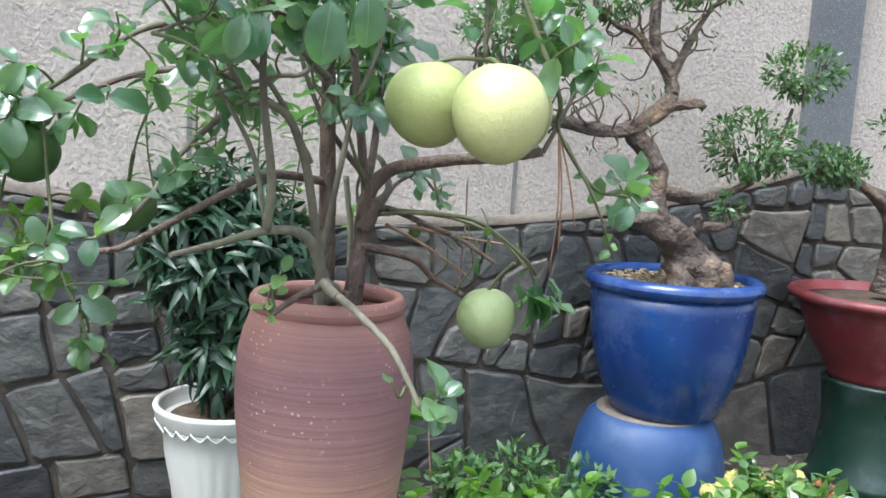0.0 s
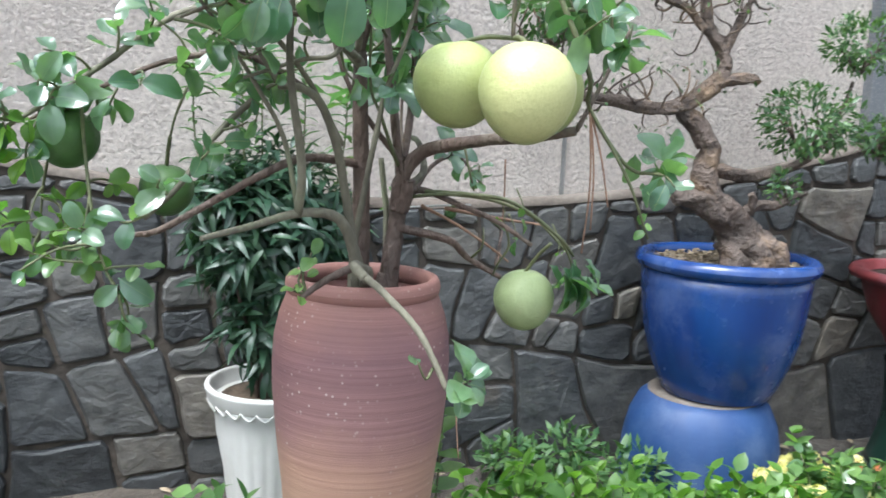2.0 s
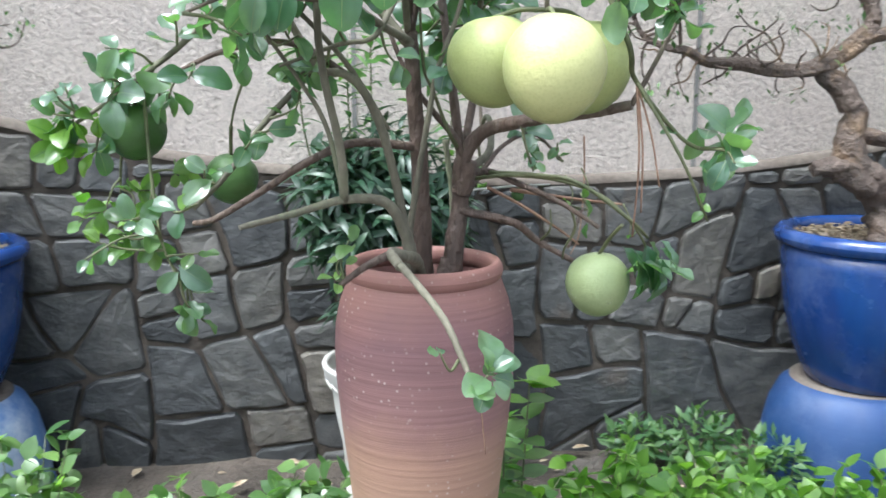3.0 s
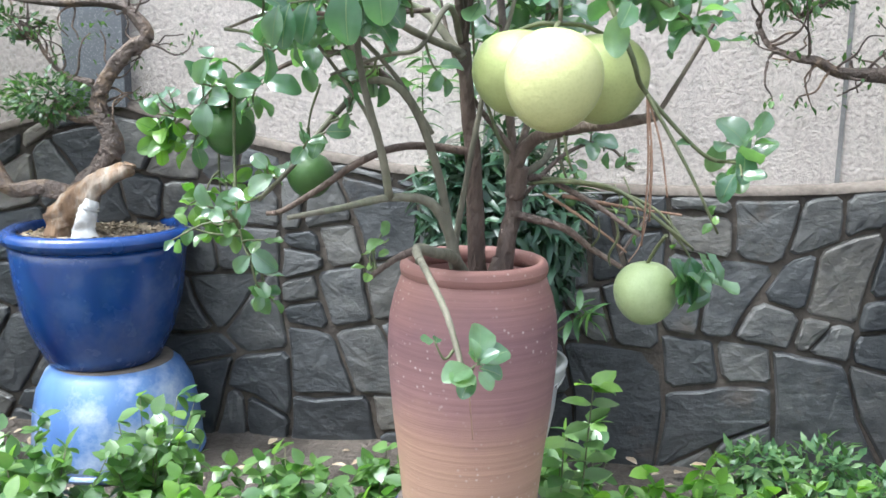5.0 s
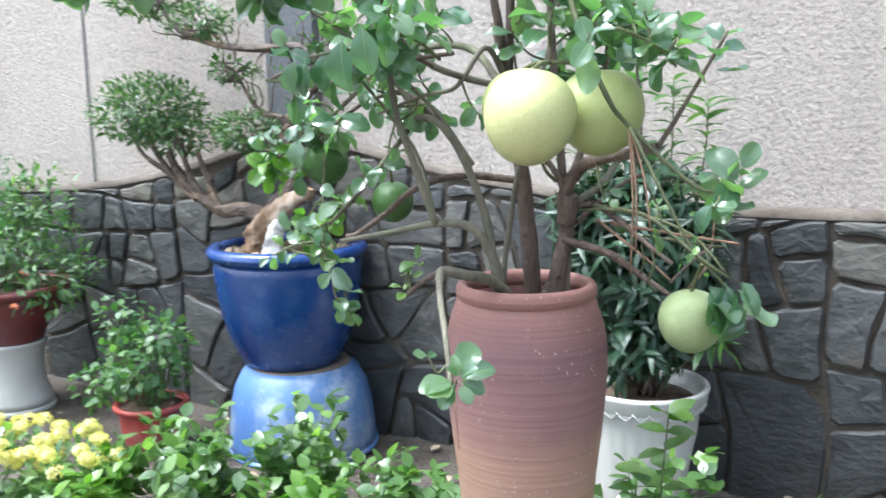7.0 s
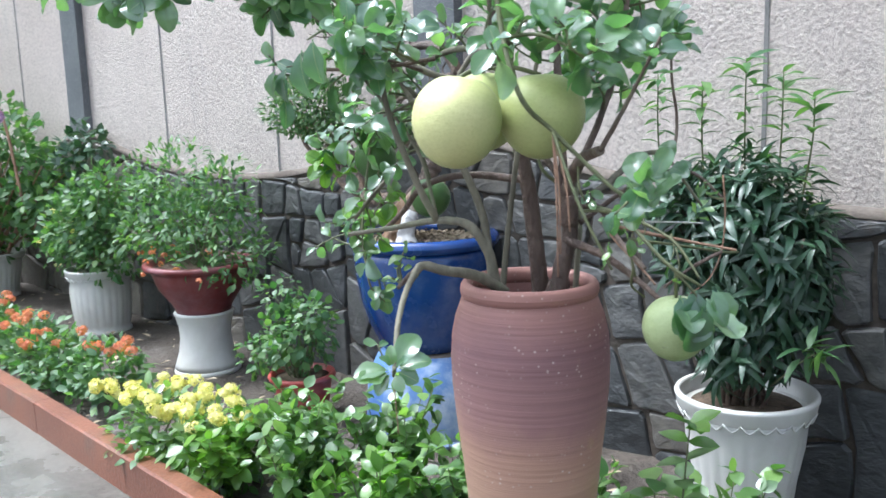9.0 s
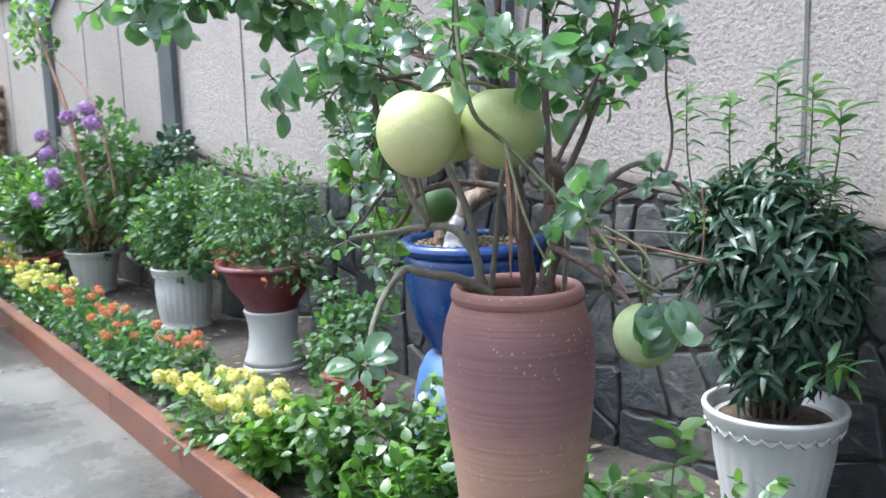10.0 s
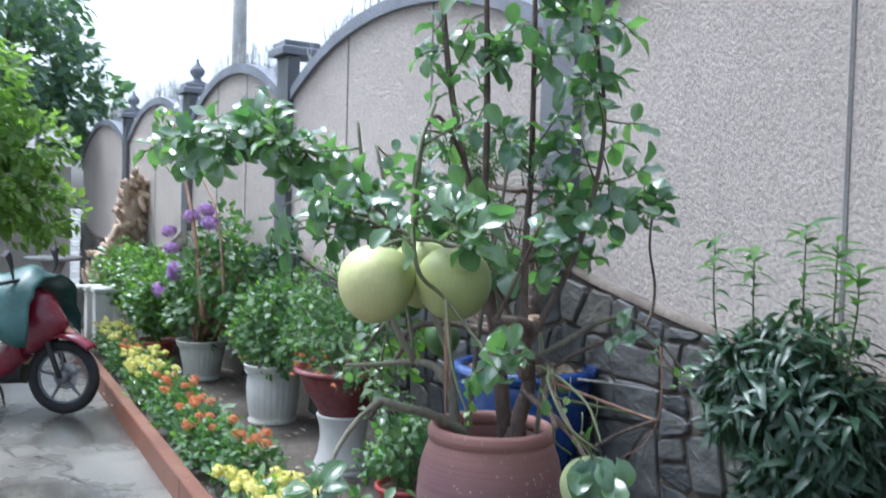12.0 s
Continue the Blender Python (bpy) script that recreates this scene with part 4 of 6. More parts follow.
def build_pomelo():
    T = PomeloTree()
    # trunks out of the jar
    T.limb([(0.432, 1.69, 0.98), (0.428, 1.676, 1.1), (0.421, 1.655, 1.27), (0.41, 1.63, 1.4), (0.405, 1.615, 1.50)], 0.021, 0.0125, name="trunk")
    T.limb([(0.49, 1.68, 0.98), (0.488, 1.675, 1.09), (0.503, 1.69, 1.177), (0.503, 1.673, 1.257), (0.543, 1.655, 1.318), (0.622, 1.56, 1.345), (0.70, 1.46, 1.36), (0.755, 1.42, 1.372)], 0.021, 0.0085, name="trunk")
    T.limb([(0.415, 1.60, 0.98), (0.402, 1.56, 1.08), (0.389, 1.555, 1.144), (0.354, 1.535, 1.202), (0.283, 1.511, 1.211), (0.2, 1.46, 1.195), (0.119, 1.405, 1.182)], 0.0145, 0.0045, "bark_pale", name="trunk")
    T.limb([(0.465, 1.665, 0.99), (0.47, 1.668, 1.04), (0.475, 1.67, 1.075)], 0.024, 0.012, name="trunk", label="knobbly cut stump")
    T.limb([(0.392, 1.585, 1.0), (0.398, 1.60, 1.125), (0.416, 1.60, 1.242), (0.439, 1.60, 1.37), (0.452, 1.60, 1.434), (0.493, 1.60, 1.546), (0.52, 1.60, 1.68)], 0.0072, 0.0035, "bark_pale")
    T.limb([(0.51, 1.668, 1.25), (0.491, 1.66, 1.304), (0.449, 1.66, 1.355), (0.407, 1.66, 1.412), (0.37, 1.67, 1.50), (0.34, 1.68, 1.62)], 0.0075, 0.0035)
    T.limb([(0.492, 1.655, 1.29), (0.474, 1.63, 1.32), (0.449, 1.63, 1.387), (0.428, 1.63, 1.441), (0.42, 1.60, 1.56)], 0.0045, 0.0025, "twig")
    T.limb([(0.49, 1.72, 1.0), (0.492, 1.74, 1.181), (0.485, 1.74, 1.24), (0.477, 1.74, 1.299)], 0.0065, 0.006, "bark_pale", label="pale cut stick")
    T.limb([(0.503, 1.685, 1.2), (0.512, 1.675, 1.235), (0.516, 1.67, 1.262)], 0.021, 0.016, label="swollen knot at the fork")
    for pts, r in (([(0.36, 1.53, 1.33), (0.30, 1.50, 1.43), (0.24, 1.47, 1.50), (0.185, 1.44, 1.55), (0.13, 1.41, 1.60), (0.05, 1.37, 1.66)], 0.0055), ([(0.283, 1.511, 1.215), (0.255, 1.50, 1.34), (0.21, 1.48, 1.42), (0.155, 1.45, 1.50), (0.10, 1.42, 1.57)], 0.005), ([(0.40, 1.61, 1.50), (0.385, 1.54, 1.56), (0.34, 1.50, 1.485), (0.28, 1.48, 1.47), (0.185, 1.46, 1.435)], 0.0068)):
        q = T.limb(pts, r, 0.0028, "bark_pale")
        T.twigs(q, 4, 0.07, 3, 0.8, 0.45, 0.2)
    # long arch to the side, with a straight shoot on it
    a = T.limb([(0.392, 1.556, 1.13), (0.375, 1.553, 1.228), (0.345, 1.52, 1.341), (0.302, 1.495, 1.415), (0.24, 1.51, 1.425), (0.196, 1.549, 1.391), (0.133, 1.549, 1.324), (0.09, 1.51, 1.26), (0.03, 1.50, 1.20)], 0.009, 0.0042, "bark_pale")
    T.twigs(a, 7, 0.07, 3, 0.75, 0.5, 0.3)
    d = T.limb([(0.283, 1.511, 1.211), (0.28, 1.456, 1.3), (0.253, 1.406, 1.453), (0.25, 1.385, 1.6), (0.23, 1.37, 1.78)], 0.0085, 0.004, "bark_pale")
    T.twigs(d, 4, 0.09, 4, 0.85, 0.55)
    c = T.limb([(0.25, 1.51, 1.425), (0.2, 1.50, 1.51), (0.16, 1.49, 1.61), (0.11, 1.48, 1.74)], 0.007, 0.004, "bark_pale")
    T.twigs(c, 5, 0.09, 4, 0.85, 0.3)
    b = T.limb([(0.425, 1.655, 1.29), (0.31, 1.583, 1.304), (0.234, 1.525, 1.282), (0.127, 1.563, 1.215), (0.05, 1.58, 1.17), (0.01, 1.6, 1.16)], 0.0085, 0.005)
    l = T.limb([(0.406, 1.60, 1.47), (0.3, 1.63, 1.57), (0.1, 1.68, 1.555), (-0.04, 1.68, 1.455), (-0.15, 1.65, 1.37), (-0.23, 1.625, 1.315)], 0.009, 0.003, "bark_pale")
    T.twigs(l, 16, 0.08, 4, 0.85, 0.25, 0.15)
    T.cluster((-0.24, 1.62, 1.32), (-0.8, 0, 0.3), 9, 0.9, "leaf_young")
    T.cluster((-0.225, 1.615, 1.285), (-0.3, -0.3, -0.7), 7, 0.9, "leaf_young")
    T.cluster((-0.17, 1.64, 1.345), (-0.2, -0.5, -0.1), 5, 0.8, "leaf_young")
    m = T.limb([(0.302, 1.495, 1.415), (0.2, 1.55, 1.475), (0.08, 1.6, 1.465), (-0.05, 1.65, 1.41), (-0.17, 1.7, 1.35)], 0.007, 0.003)
    T.twigs(m, 11, 0.085, 4, 0.85, 0.2, 0.05)
    w = T.limb([(-0.08, 1.665, 1.40), (-0.065, 1.62, 1.25), (-0.045, 1.585, 1.13), (-0.015, 1.57, 1.06)], 0.004, 0.002, "twig")
    T.twigs(w, 8, 0.11, 4, 0.62, 0.3, -0.1, "leaf_bed")
    T.twigs(w, 4, 0.12, 4, 0.7, 0.3, 0.0)
    x = T.limb([(-0.11, 1.68, 1.38), (-0.15, 1.74, 1.25), (-0.17, 1.80, 1.12)], 0.0035, 0.002, "twig")
    T.twigs(x, 6, 0.09, 4, 0.75, 0.5, 0.0, "leaf_young")
    T.cluster((-0.015, 1.57, 1.055), (0, 0, -1), 4, 0.95)
    # fruit shoot over the rim
    T.limb([(0.415, 1.575, 1.06), (0.405, 1.50, 1.105), (0.38, 1.42, 1.128), (0.36, 1.385, 1.14), (0.372, 1.345, 1.125)], 0.0125, 0.008, "bark_pale", label="pale bent shoot lying over the jar's rim")
    T.limb([(0.366, 1.36, 1.132), (0.394, 1.306, 1.109), (0.432, 1.245, 1.066), (0.454, 1.215, 1.02), (0.468, 1.195, 0.985)], 0.0068, 0.0044, "bark_pale", label="pale shoot hanging down beside the jar")
    T.limb([(0.362, 1.385, 1.14), (0.315, 1.395, 1.115), (0.272, 1.40, 1.082)], 0.0075, 0.0045)
    for q in ((0.278, 1.40, 1.135), (0.292, 1.40, 1.16), (0.265, 1.39, 1.105)):
        T.limb([(0.285, 1.40, 1.09), ((0.285 + q[0]) / 2 - 0.01, 1.4, (1.09 + q[2]) / 2), q], 0.003, 0.0015, "twig", "twig")
        T.cluster(q, (-0.4, -0.2, 0.9), 3, 0.5, "leaf_bed")
    T.limb([(0.451, 1.217, 1.013), (0.437, 1.205, 1.0), (0.422, 1.2, 1.03)], 0.003, 0.0015, "twig", "twig")
    T.cluster((0.42, 1.2, 1.035), (-0.3, -0.2, 0.9), 2, 0.45)
    R, Z, F = Vector((0.68, 0.73, 0)), Vector((0, 0, 1)), Vector((0.5, -0.8, 0.2))
    hub = Vector((0.488, 1.176, 1.0))
    for a, toward, size, kind in ((95, 0.2, 0.72, 3), (62, -0.3, 0.85, 1), (20, 0.2, 0.8, 0), (-22, 0.5, 0.72, 2), (176, 0.35, 0.9, 0), (205, 0.5, 0.85, 4), (-60, 0.8, 0.7, 2), (232, 0.3, 0.7, 2), (110, 0.7, 0.55, 3), (40, 0.8, 0.6, 2), (5, -0.7, 0.9, 3)):
        w = R * math.cos(math.radians(a)) + Z * math.sin(math.radians(a)) + F * toward
        T.leaf(hub + 0.008 * w, w, F + 0.9 * Z + 0.3 * any_dir(T.rng), size, "leaf", kind)
    T.limb([(0.468, 1.195, 0.985), (0.478, 1.184, 0.985), (0.488, 1.176, 1.002)], 0.004, 0.0022, "twig", "twig")
    T.limb([(0.478, 1.184, 0.98), (0.482, 1.184, 0.93), (0.487, 1.183, 0.88)], 0.0014, 0.0009, "dead", "dead_twig")
    # fine stalks and fruit at the far side
    T.limb([(0.505, 1.68, 1.235), (0.56, 1.70, 1.238), (0.62, 1.66, 1.215), (0.679, 1.6, 1.19), (0.749, 1.578, 1.145)], 0.008, 0.004)
    T.limb([(0.56, 1.695, 1.236), (0.642, 1.64, 1.236), (0.711, 1.585, 1.226), (0.802, 1.565, 1.161), (0.85, 1.6, 1.12)], 0.0055, 0.003, "twig")
    T.limb([(0.5, 1.68, 1.165), (0.602, 1.665, 1.143), (0.658, 1.69, 1.10), (0.725, 1.68, 1.062)], 0.0095, 0.005)
    T.limb([(0.60, 1.68, 1.205), (0.72, 1.72, 1.182), (0.843, 1.756, 1.163)], 0.0045, 0.0025, "dead", "twig")
    T.limb([(0.70, 1.60, 1.18), (0.71, 1.60, 1.14), (0.695, 1.62, 1.10), (0.70, 1.66, 1.07)], 0.003, 0.002, "twig", "twig")
    T.limb([(0.66, 1.69, 1.1), (0.675, 1.66, 1.13), (0.672, 1.65, 1.17)], 0.003, 0.0015, "twig", "twig")
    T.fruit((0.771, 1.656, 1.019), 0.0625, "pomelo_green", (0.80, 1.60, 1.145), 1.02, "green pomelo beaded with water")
    T.limb([(0.802, 1.565, 1.161), (0.835, 1.585, 1.12), (0.85, 1.60, 1.09)], 0.003, 0.002, "twig", "twig")
    for k in range(13):
        q = Vector((0.84 + T.rng.uniform(-0.03, 0.035), 1.605 + T.rng.uniform(-0.045, 0.05), 1.105 + T.rng.uniform(-0.03, 0.025)))
        T.leaf(q, Vector((T.rng.uniform(-0.1, 0.9), T.rng.uniform(-0.7, 0.6), T.rng.uniform(-1.1, 0.0))), Vector((0.6, -0.6, 0.6)) + 0.3 * any_dir(T.rng), T.rng.uniform(1.05, 1.35))
    T.limb([(0.53, 1.70, 1.225), (0.60, 1.66, 1.235), (0.69, 1.64, 1.225), (0.77, 1.635, 1.195), (0.815, 1.625, 1.155), (0.838, 1.618, 1.129)], 0.0042, 0.0025, "twig")
    T.limb([(0.56, 1.72, 1.205), (0.62, 1.68, 1.175), (0.69, 1.66, 1.13), (0.73, 1.65, 1.10)], 0.004, 0.002, "dead", "dead_twig")
    T.limb([(0.778, 1.827, 1.3), (0.782, 1.832, 1.22), (0.778, 1.827, 1.144), (0.765, 1.80, 1.09), (0.74, 1.76, 1.06)], 0.0022, 0.0014, "dead", "dead_twig")
    T.limb([(0.68, 1.63, 1.188), (0.73, 1.74, 1.165), (0.778, 1.827, 1.144), (0.80, 1.86, 1.14)], 0.0035, 0.002, "twig", "twig")
    T.limb([(0.778, 1.827, 1.144), (0.75, 1.76, 1.12), (0.72, 1.70, 1.085)], 0.0045, 0.003)
    T.limb([(0.525, 1.817, 1.188), (0.62, 1.845, 1.192), (0.716, 1.869, 1.193)], 0.0025, 0.002, "slab", "dead_twig", "pale dry stick")
    for q in ((0.715, 1.59, 1.255), (0.70, 1.65, 1.235), (0.80, 1.60, 1.185), (0.74, 1.69, 1.195)):
        T.limb([q, (q[0] + 0.012, q[1] - 0.01, q[2] - 0.03), (q[0] + 0.008, q[1] - 0.02, q[2] - 0.055)], 0.0018, 0.001, "twig", "twig")
        T.cluster((q[0] + 0.008, q[1] - 0.02, q[2] - 0.055), any_dir(T.rng), 2, 0.35, "leaf_bed")
    T.fruit((0.617, 1.70, 1.192), 0.012, "pomelo_unripe", (0.63, 1.67, 1.215))
    # the three ripe fruit
    up = T.limb([(0.405, 1.615, 1.49), (0.44, 1.55, 1.66), (0.50, 1.44, 1.77), (0.57, 1.36, 1.74), (0.592, 1.334, 1.65), (0.594, 1.33, 1.515)], 0.0058, 0.004)
    T.cluster((0.592, 1.334, 1.655), (0.2, -0.3, 0.8), 9, 0.85, "leaf", 1.2)
    T.cluster((0.585, 1.345, 1.70), (0.1, -0.4, 0.8), 7, 0.9, "leaf", 1.2)
    T.twigs(up, 4, 0.1, 4, 0.9, 0.1, 0.6)
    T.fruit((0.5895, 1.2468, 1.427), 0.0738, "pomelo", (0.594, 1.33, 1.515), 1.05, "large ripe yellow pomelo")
    # darker, greener skin than the front fruit's, standing in for shading between them
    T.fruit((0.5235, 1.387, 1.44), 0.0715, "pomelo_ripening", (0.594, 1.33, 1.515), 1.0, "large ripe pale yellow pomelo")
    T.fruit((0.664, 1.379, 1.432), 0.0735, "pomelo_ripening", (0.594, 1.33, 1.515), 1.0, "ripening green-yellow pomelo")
    # hanging sprays beside the fruit
    s = T.limb([(0.50, 1.42, 1.80), (0.60, 1.33, 1.70), (0.66, 1.285, 1.56), (0.705, 1.275, 1.46), (0.731, 1.32, 1.409), (0.826, 1.355, 1.315), (0.885, 1.345, 1.305)], 0.006, 0.003, "twig")
    T.cluster((0.905, 1.34, 1.35), (0.25, -0.2, 0.85), 8, 0.85)
    T.cluster((0.89, 1.335, 1.325), (0.3, -0.4, -0.1), 6, 0.85)
    T.leaf((0.87, 1.345, 1.305), (0.2, -0.3, -0.9), (0, -1, 0.2), 0.75)
    T.leaf((0.81, 1.35, 1.33), (-0.6, -0.2, 0.2), (0, -0.5, 0.8), 0.6)
    T.limb([(0.731, 1.32, 1.409), (0.797, 1.297, 1.296), (0.849, 1.309, 1.196)], 0.0035, 0.002, "twig", "twig")
    for k in range(5):
        T.leaf((0.845, 1.309, 1.21 + 0.015 * k), any_dir(T.rng, -0.6), (0, -0.6, 0.6), 0.3, "leaf_bed")
    for q in ((0.745, 1.318, 1.21), (0.77, 1.31, 1.25), (0.735, 1.325, 1.17)):
        T.limb([(0.731, 1.32, 1.409), ((0.731 + q[0]) / 2 + 0.006, 1.318, (1.409 + q[2]) / 2), q], 0.002, 0.0015, "dead", "dead_twig")
    g = T.limb([(0.66, 1.285, 1.56), (0.72, 1.31, 1.56), (0.78, 1.33, 1.525), (0.80, 1.335, 1.50)], 0.0035, 0.002, "twig")
    T.twigs(g, 6, 0.07, 6, 0.95, 0.1, 0.3)
    T.twigs(s, 3, 0.08, 4, 0.8, 0.05, 0.4)
    T.limb([(0.755, 1.42, 1.372), (0.80, 1.43, 1.45), (0.86, 1.44, 1.56)], 0.005, 0.003, "bark")
    T.cluster((0.86, 1.44, 1.56), (0.3, 0, 0.9), 6, 0.9)
    T.limb([(0.60, 1.58, 1.34), (0.61, 1.57, 1.29), (0.625, 1.58, 1.25)], 0.003, 0.002, "twig", "twig")
    T.cluster((0.63, 1.58, 1.26), (0.2, -0.2, -0.6), 6, 0.5)
    # tall stems and the upper crown
    u1 = T.limb([(0.405, 1.615, 1.49), (0.375, 1.56, 1.76), (0.345, 1.54, 1.95), (0.325, 1.525, 2.22)], 0.0095, 0.006)
    u2 = T.limb([(0.405, 1.615, 1.49), (0.405, 1.62, 1.74), (0.395, 1.62, 1.95), (0.385, 1.615, 2.25)], 0.0095, 0.006)
    u3 = T.limb([(0.503, 1.673, 1.257), (0.475, 1.69, 1.5), (0.455, 1.715, 1.72), (0.445, 1.715, 2.22)], 0.0095, 0.006)
    u4 = T.limb([(0.505, 1.68, 1.27), (0.54, 1.75, 1.42), (0.555, 1.81, 1.58), (0.54, 1.86, 1.80), (0.50, 1.85, 2.05)], 0.0085, 0.004)
    T.twigs(u1, 8, 0.1, 5, 0.9, 0.35, 0.3, lean=(-0.2, -0.3, 0))
    T.twigs(u2, 12, 0.11, 6, 0.9, 0.3, 0.3)
    T.twigs(u3, 21, 0.14, 6, 1.0, 0.3, 0.3, lean=(0.2, 0.15, 0))
    T.twigs(u4, 25, 0.13, 6, 1.0, 0.3, 0.3)
    T.limb([(0.505, 1.68, 1.235), (0.56, 1.72, 1.272), (0.575, 1.79, 1.312), (0.58, 1.85, 1.334), (0.58, 1.92, 1.335), (0.58, 1.985, 1.305), (0.582, 2.04, 1.26), (0.60, 2.09, 1.20)], 0.0085, 0.003, "bark_pale")
    u5 = T.limb([(0.58, 1.975, 1.31), (0.58, 1.998, 1.36), (0.58, 2.0, 1.42), (0.575, 1.985, 1.5), (0.565, 2.0, 1.58), (0.555, 2.02, 1.64)], 0.0045, 0.0025)
    T.twigs(u5, 4, 0.06, 5, 0.95, 0.75, 0.5)
    T.cluster((0.555, 2.02, 1.65), (0.1, 0, 1), 9, 1.0)
    T.cluster((0.60, 2.09, 1.2), (0.3, 0.2, 0.7), 6, 0.7, "leaf_bed")
    f = T.limb([(0.405, 1.61, 1.48), (0.316, 1.456, 1.523), (0.24, 1.40, 1.60), (0.18, 1.354, 1.665), (0.08, 1.29, 1.72), (-0.05, 1.214, 1.755), (-0.15, 1.149, 1.77), (-0.3, 1.064, 1.765)], 0.0075, 0.003, "bark_pale")
    T.twigs(f, 32, 0.10, 7, 1.0, 0.52, -0.1)
    T.twigs(f, 5, 0.07, 5, 0.9, 0.4, 0.2)
    n = T.limb([(0.316, 1.456, 1.523), (0.30, 1.37, 1.545), (0.29, 1.283, 1.56)], 0.0045, 0.0025)
    T.cluster((0.29, 1.28, 1.575), (-0.1, -0.5, 0.5), 8, 0.9, "leaf", 1.25)
    T.cluster((0.31, 1.30, 1.56), (0.5, -0.4, 0.1), 6, 0.88, "leaf", 1.2)
    T.cluster((0.25, 1.25, 1.55), (-0.5, -0.3, -0.3), 4, 0.85, "leaf", 1.1)
    T.limb([(0.30, 1.37, 1.545), (0.25, 1.28, 1.55), (0.20, 1.2, 1.535)], 0.003, 0.0018, "twig", "twig")
    for q, k in (((0.20, 1.2, 1.535), 1), ((0.222, 1.235, 1.545), 0), ((0.19, 1.18, 1.53), 3)):
        T.leaf(q, (-0.25, -0.2, -0.9), (0, -1, 0.3), 1.05, "leaf", k)
    f2 = T.limb([(0.34, 1.43, 1.535), (0.35, 1.33, 1.56), (0.33, 1.24, 1.58)], 0.004, 0.002, "twig")
    T.twigs(f2, 6, 0.07, 6, 0.85, 0.4, 0.1)
    h = T.limb([(0.37, 1.43, 1.545), (0.26, 1.36, 1.53), (0.15, 1.29, 1.53), (0.08, 1.24, 1.50)], 0.005, 0.0025)
    T.twigs(h, 5, 0.09, 4, 0.9, 0.3, 0.0)
    T.leaf((0.30, 1.16, 1.56), (-0.12, -0.1, -1), (-0.1, -1, 0.2), 1.15, "leaf", 1)
    T.leaf((0.345, 1.15, 1.575), (0.1, -0.1, -1), (0.15, -1, 0.25), 1.15, "leaf", 0)
    T.limb([(0.28, 1.31, 1.62), (0.30, 1.22, 1.60), (0.33, 1.15, 1.575)], 0.003, 0.0018, "twig", "twig")
    T.limb([(0.52, 1.70, 1.20), (0.60, 1.80, 1.28), (0.68, 1.87, 1.30), (0.75, 1.9, 1.24)], 0.006, 0.003, "bark")
    T.twigs(smooth_path([(0.60, 1.80, 1.28), (0.68, 1.87, 1.30), (0.75, 1.9, 1.24)], 6), 3, 0.06, 4, 0.7, 0.3, 0.2)
    # unripe fruit among the side leaves
    T.fruit((-0.105, 1.697, 1.318), 0.054, "pomelo_unripe", (-0.09, 1.68, 1.41), 0.95, "small dark green unripe pomelo")
    T.fruit((0.063, 1.721, 1.228), 0.049, "pomelo_unripe", (0.07, 1.69, 1.33), 1.0, "small dark green unripe pomelo")
    T.limb([(0.1, 1.68, 1.42), (0.08, 1.685, 1.37), (0.07, 1.69, 1.33)], 0.003, 0.002, "twig", "twig")
    T.finish()


build_pomelo()


# ---- other plants ----
SMALL = leaf_shape(1, 0.55, 0.2, 0.15, 3)
NARROW = leaf_shape(1, 0.30, 0.3, 0.4, 4)
ROUND = leaf_shape(1, 0.7, 0.15, 0.15, 4)
FINE = leaf_shape(1, 0.42, 0.2, 0.2, 2)
DROOPY = leaf_shape(1, 0.27, 0.35, 0.75, 5)
PETAL = leaf_shape(1, 0.6, 0.1, 0.2, 2)


def stalks(rng, base, tops, r0, r1):
    vs, fs = [], []
    for q in tops:
        b = Vector(base) + 0.1 * Vector((rng.uniform(-1, 1), rng.uniform(-1, 1), 0)) * min(1.0, Vector(q).length)
        mid = (b + Vector(q)) / 2 + 0.04 * any_dir(rng)
        vs, fs = join((vs, fs), tube([b, mid, q], r0, r1, 5, 0.05, rng, 4))
    return vs, fs


def bush(name, at, blobs, count, shape, size, mat, label, category="bush", seed=1, stem_mat="twig", r0=0.005, group="", tops=None):
    """A plant of thin stalks with a leafy crown; blobs relative to its foot."""
    rng = random.Random(seed)
    t = thing(name, at, label, category, group)
    ends = tops or [Vector(c) + 0.7 * Vector((r[0] * rng.uniform(-1, 1), r[1] * rng.uniform(-1, 1), r[2] * rng.uniform(-0.2, 0.9))) for c, r in blobs for _ in range(5)]
    obj("stalk", *stalks(rng, (0, 0, -0.01), ends, r0, r0 * 0.4), M[stem_mat], t)
    tagged(obj("crown", *crown_mesh(blobs, count, shape, size, rng, 0.25), M[mat], t), kind="stuff")
    return t, rng


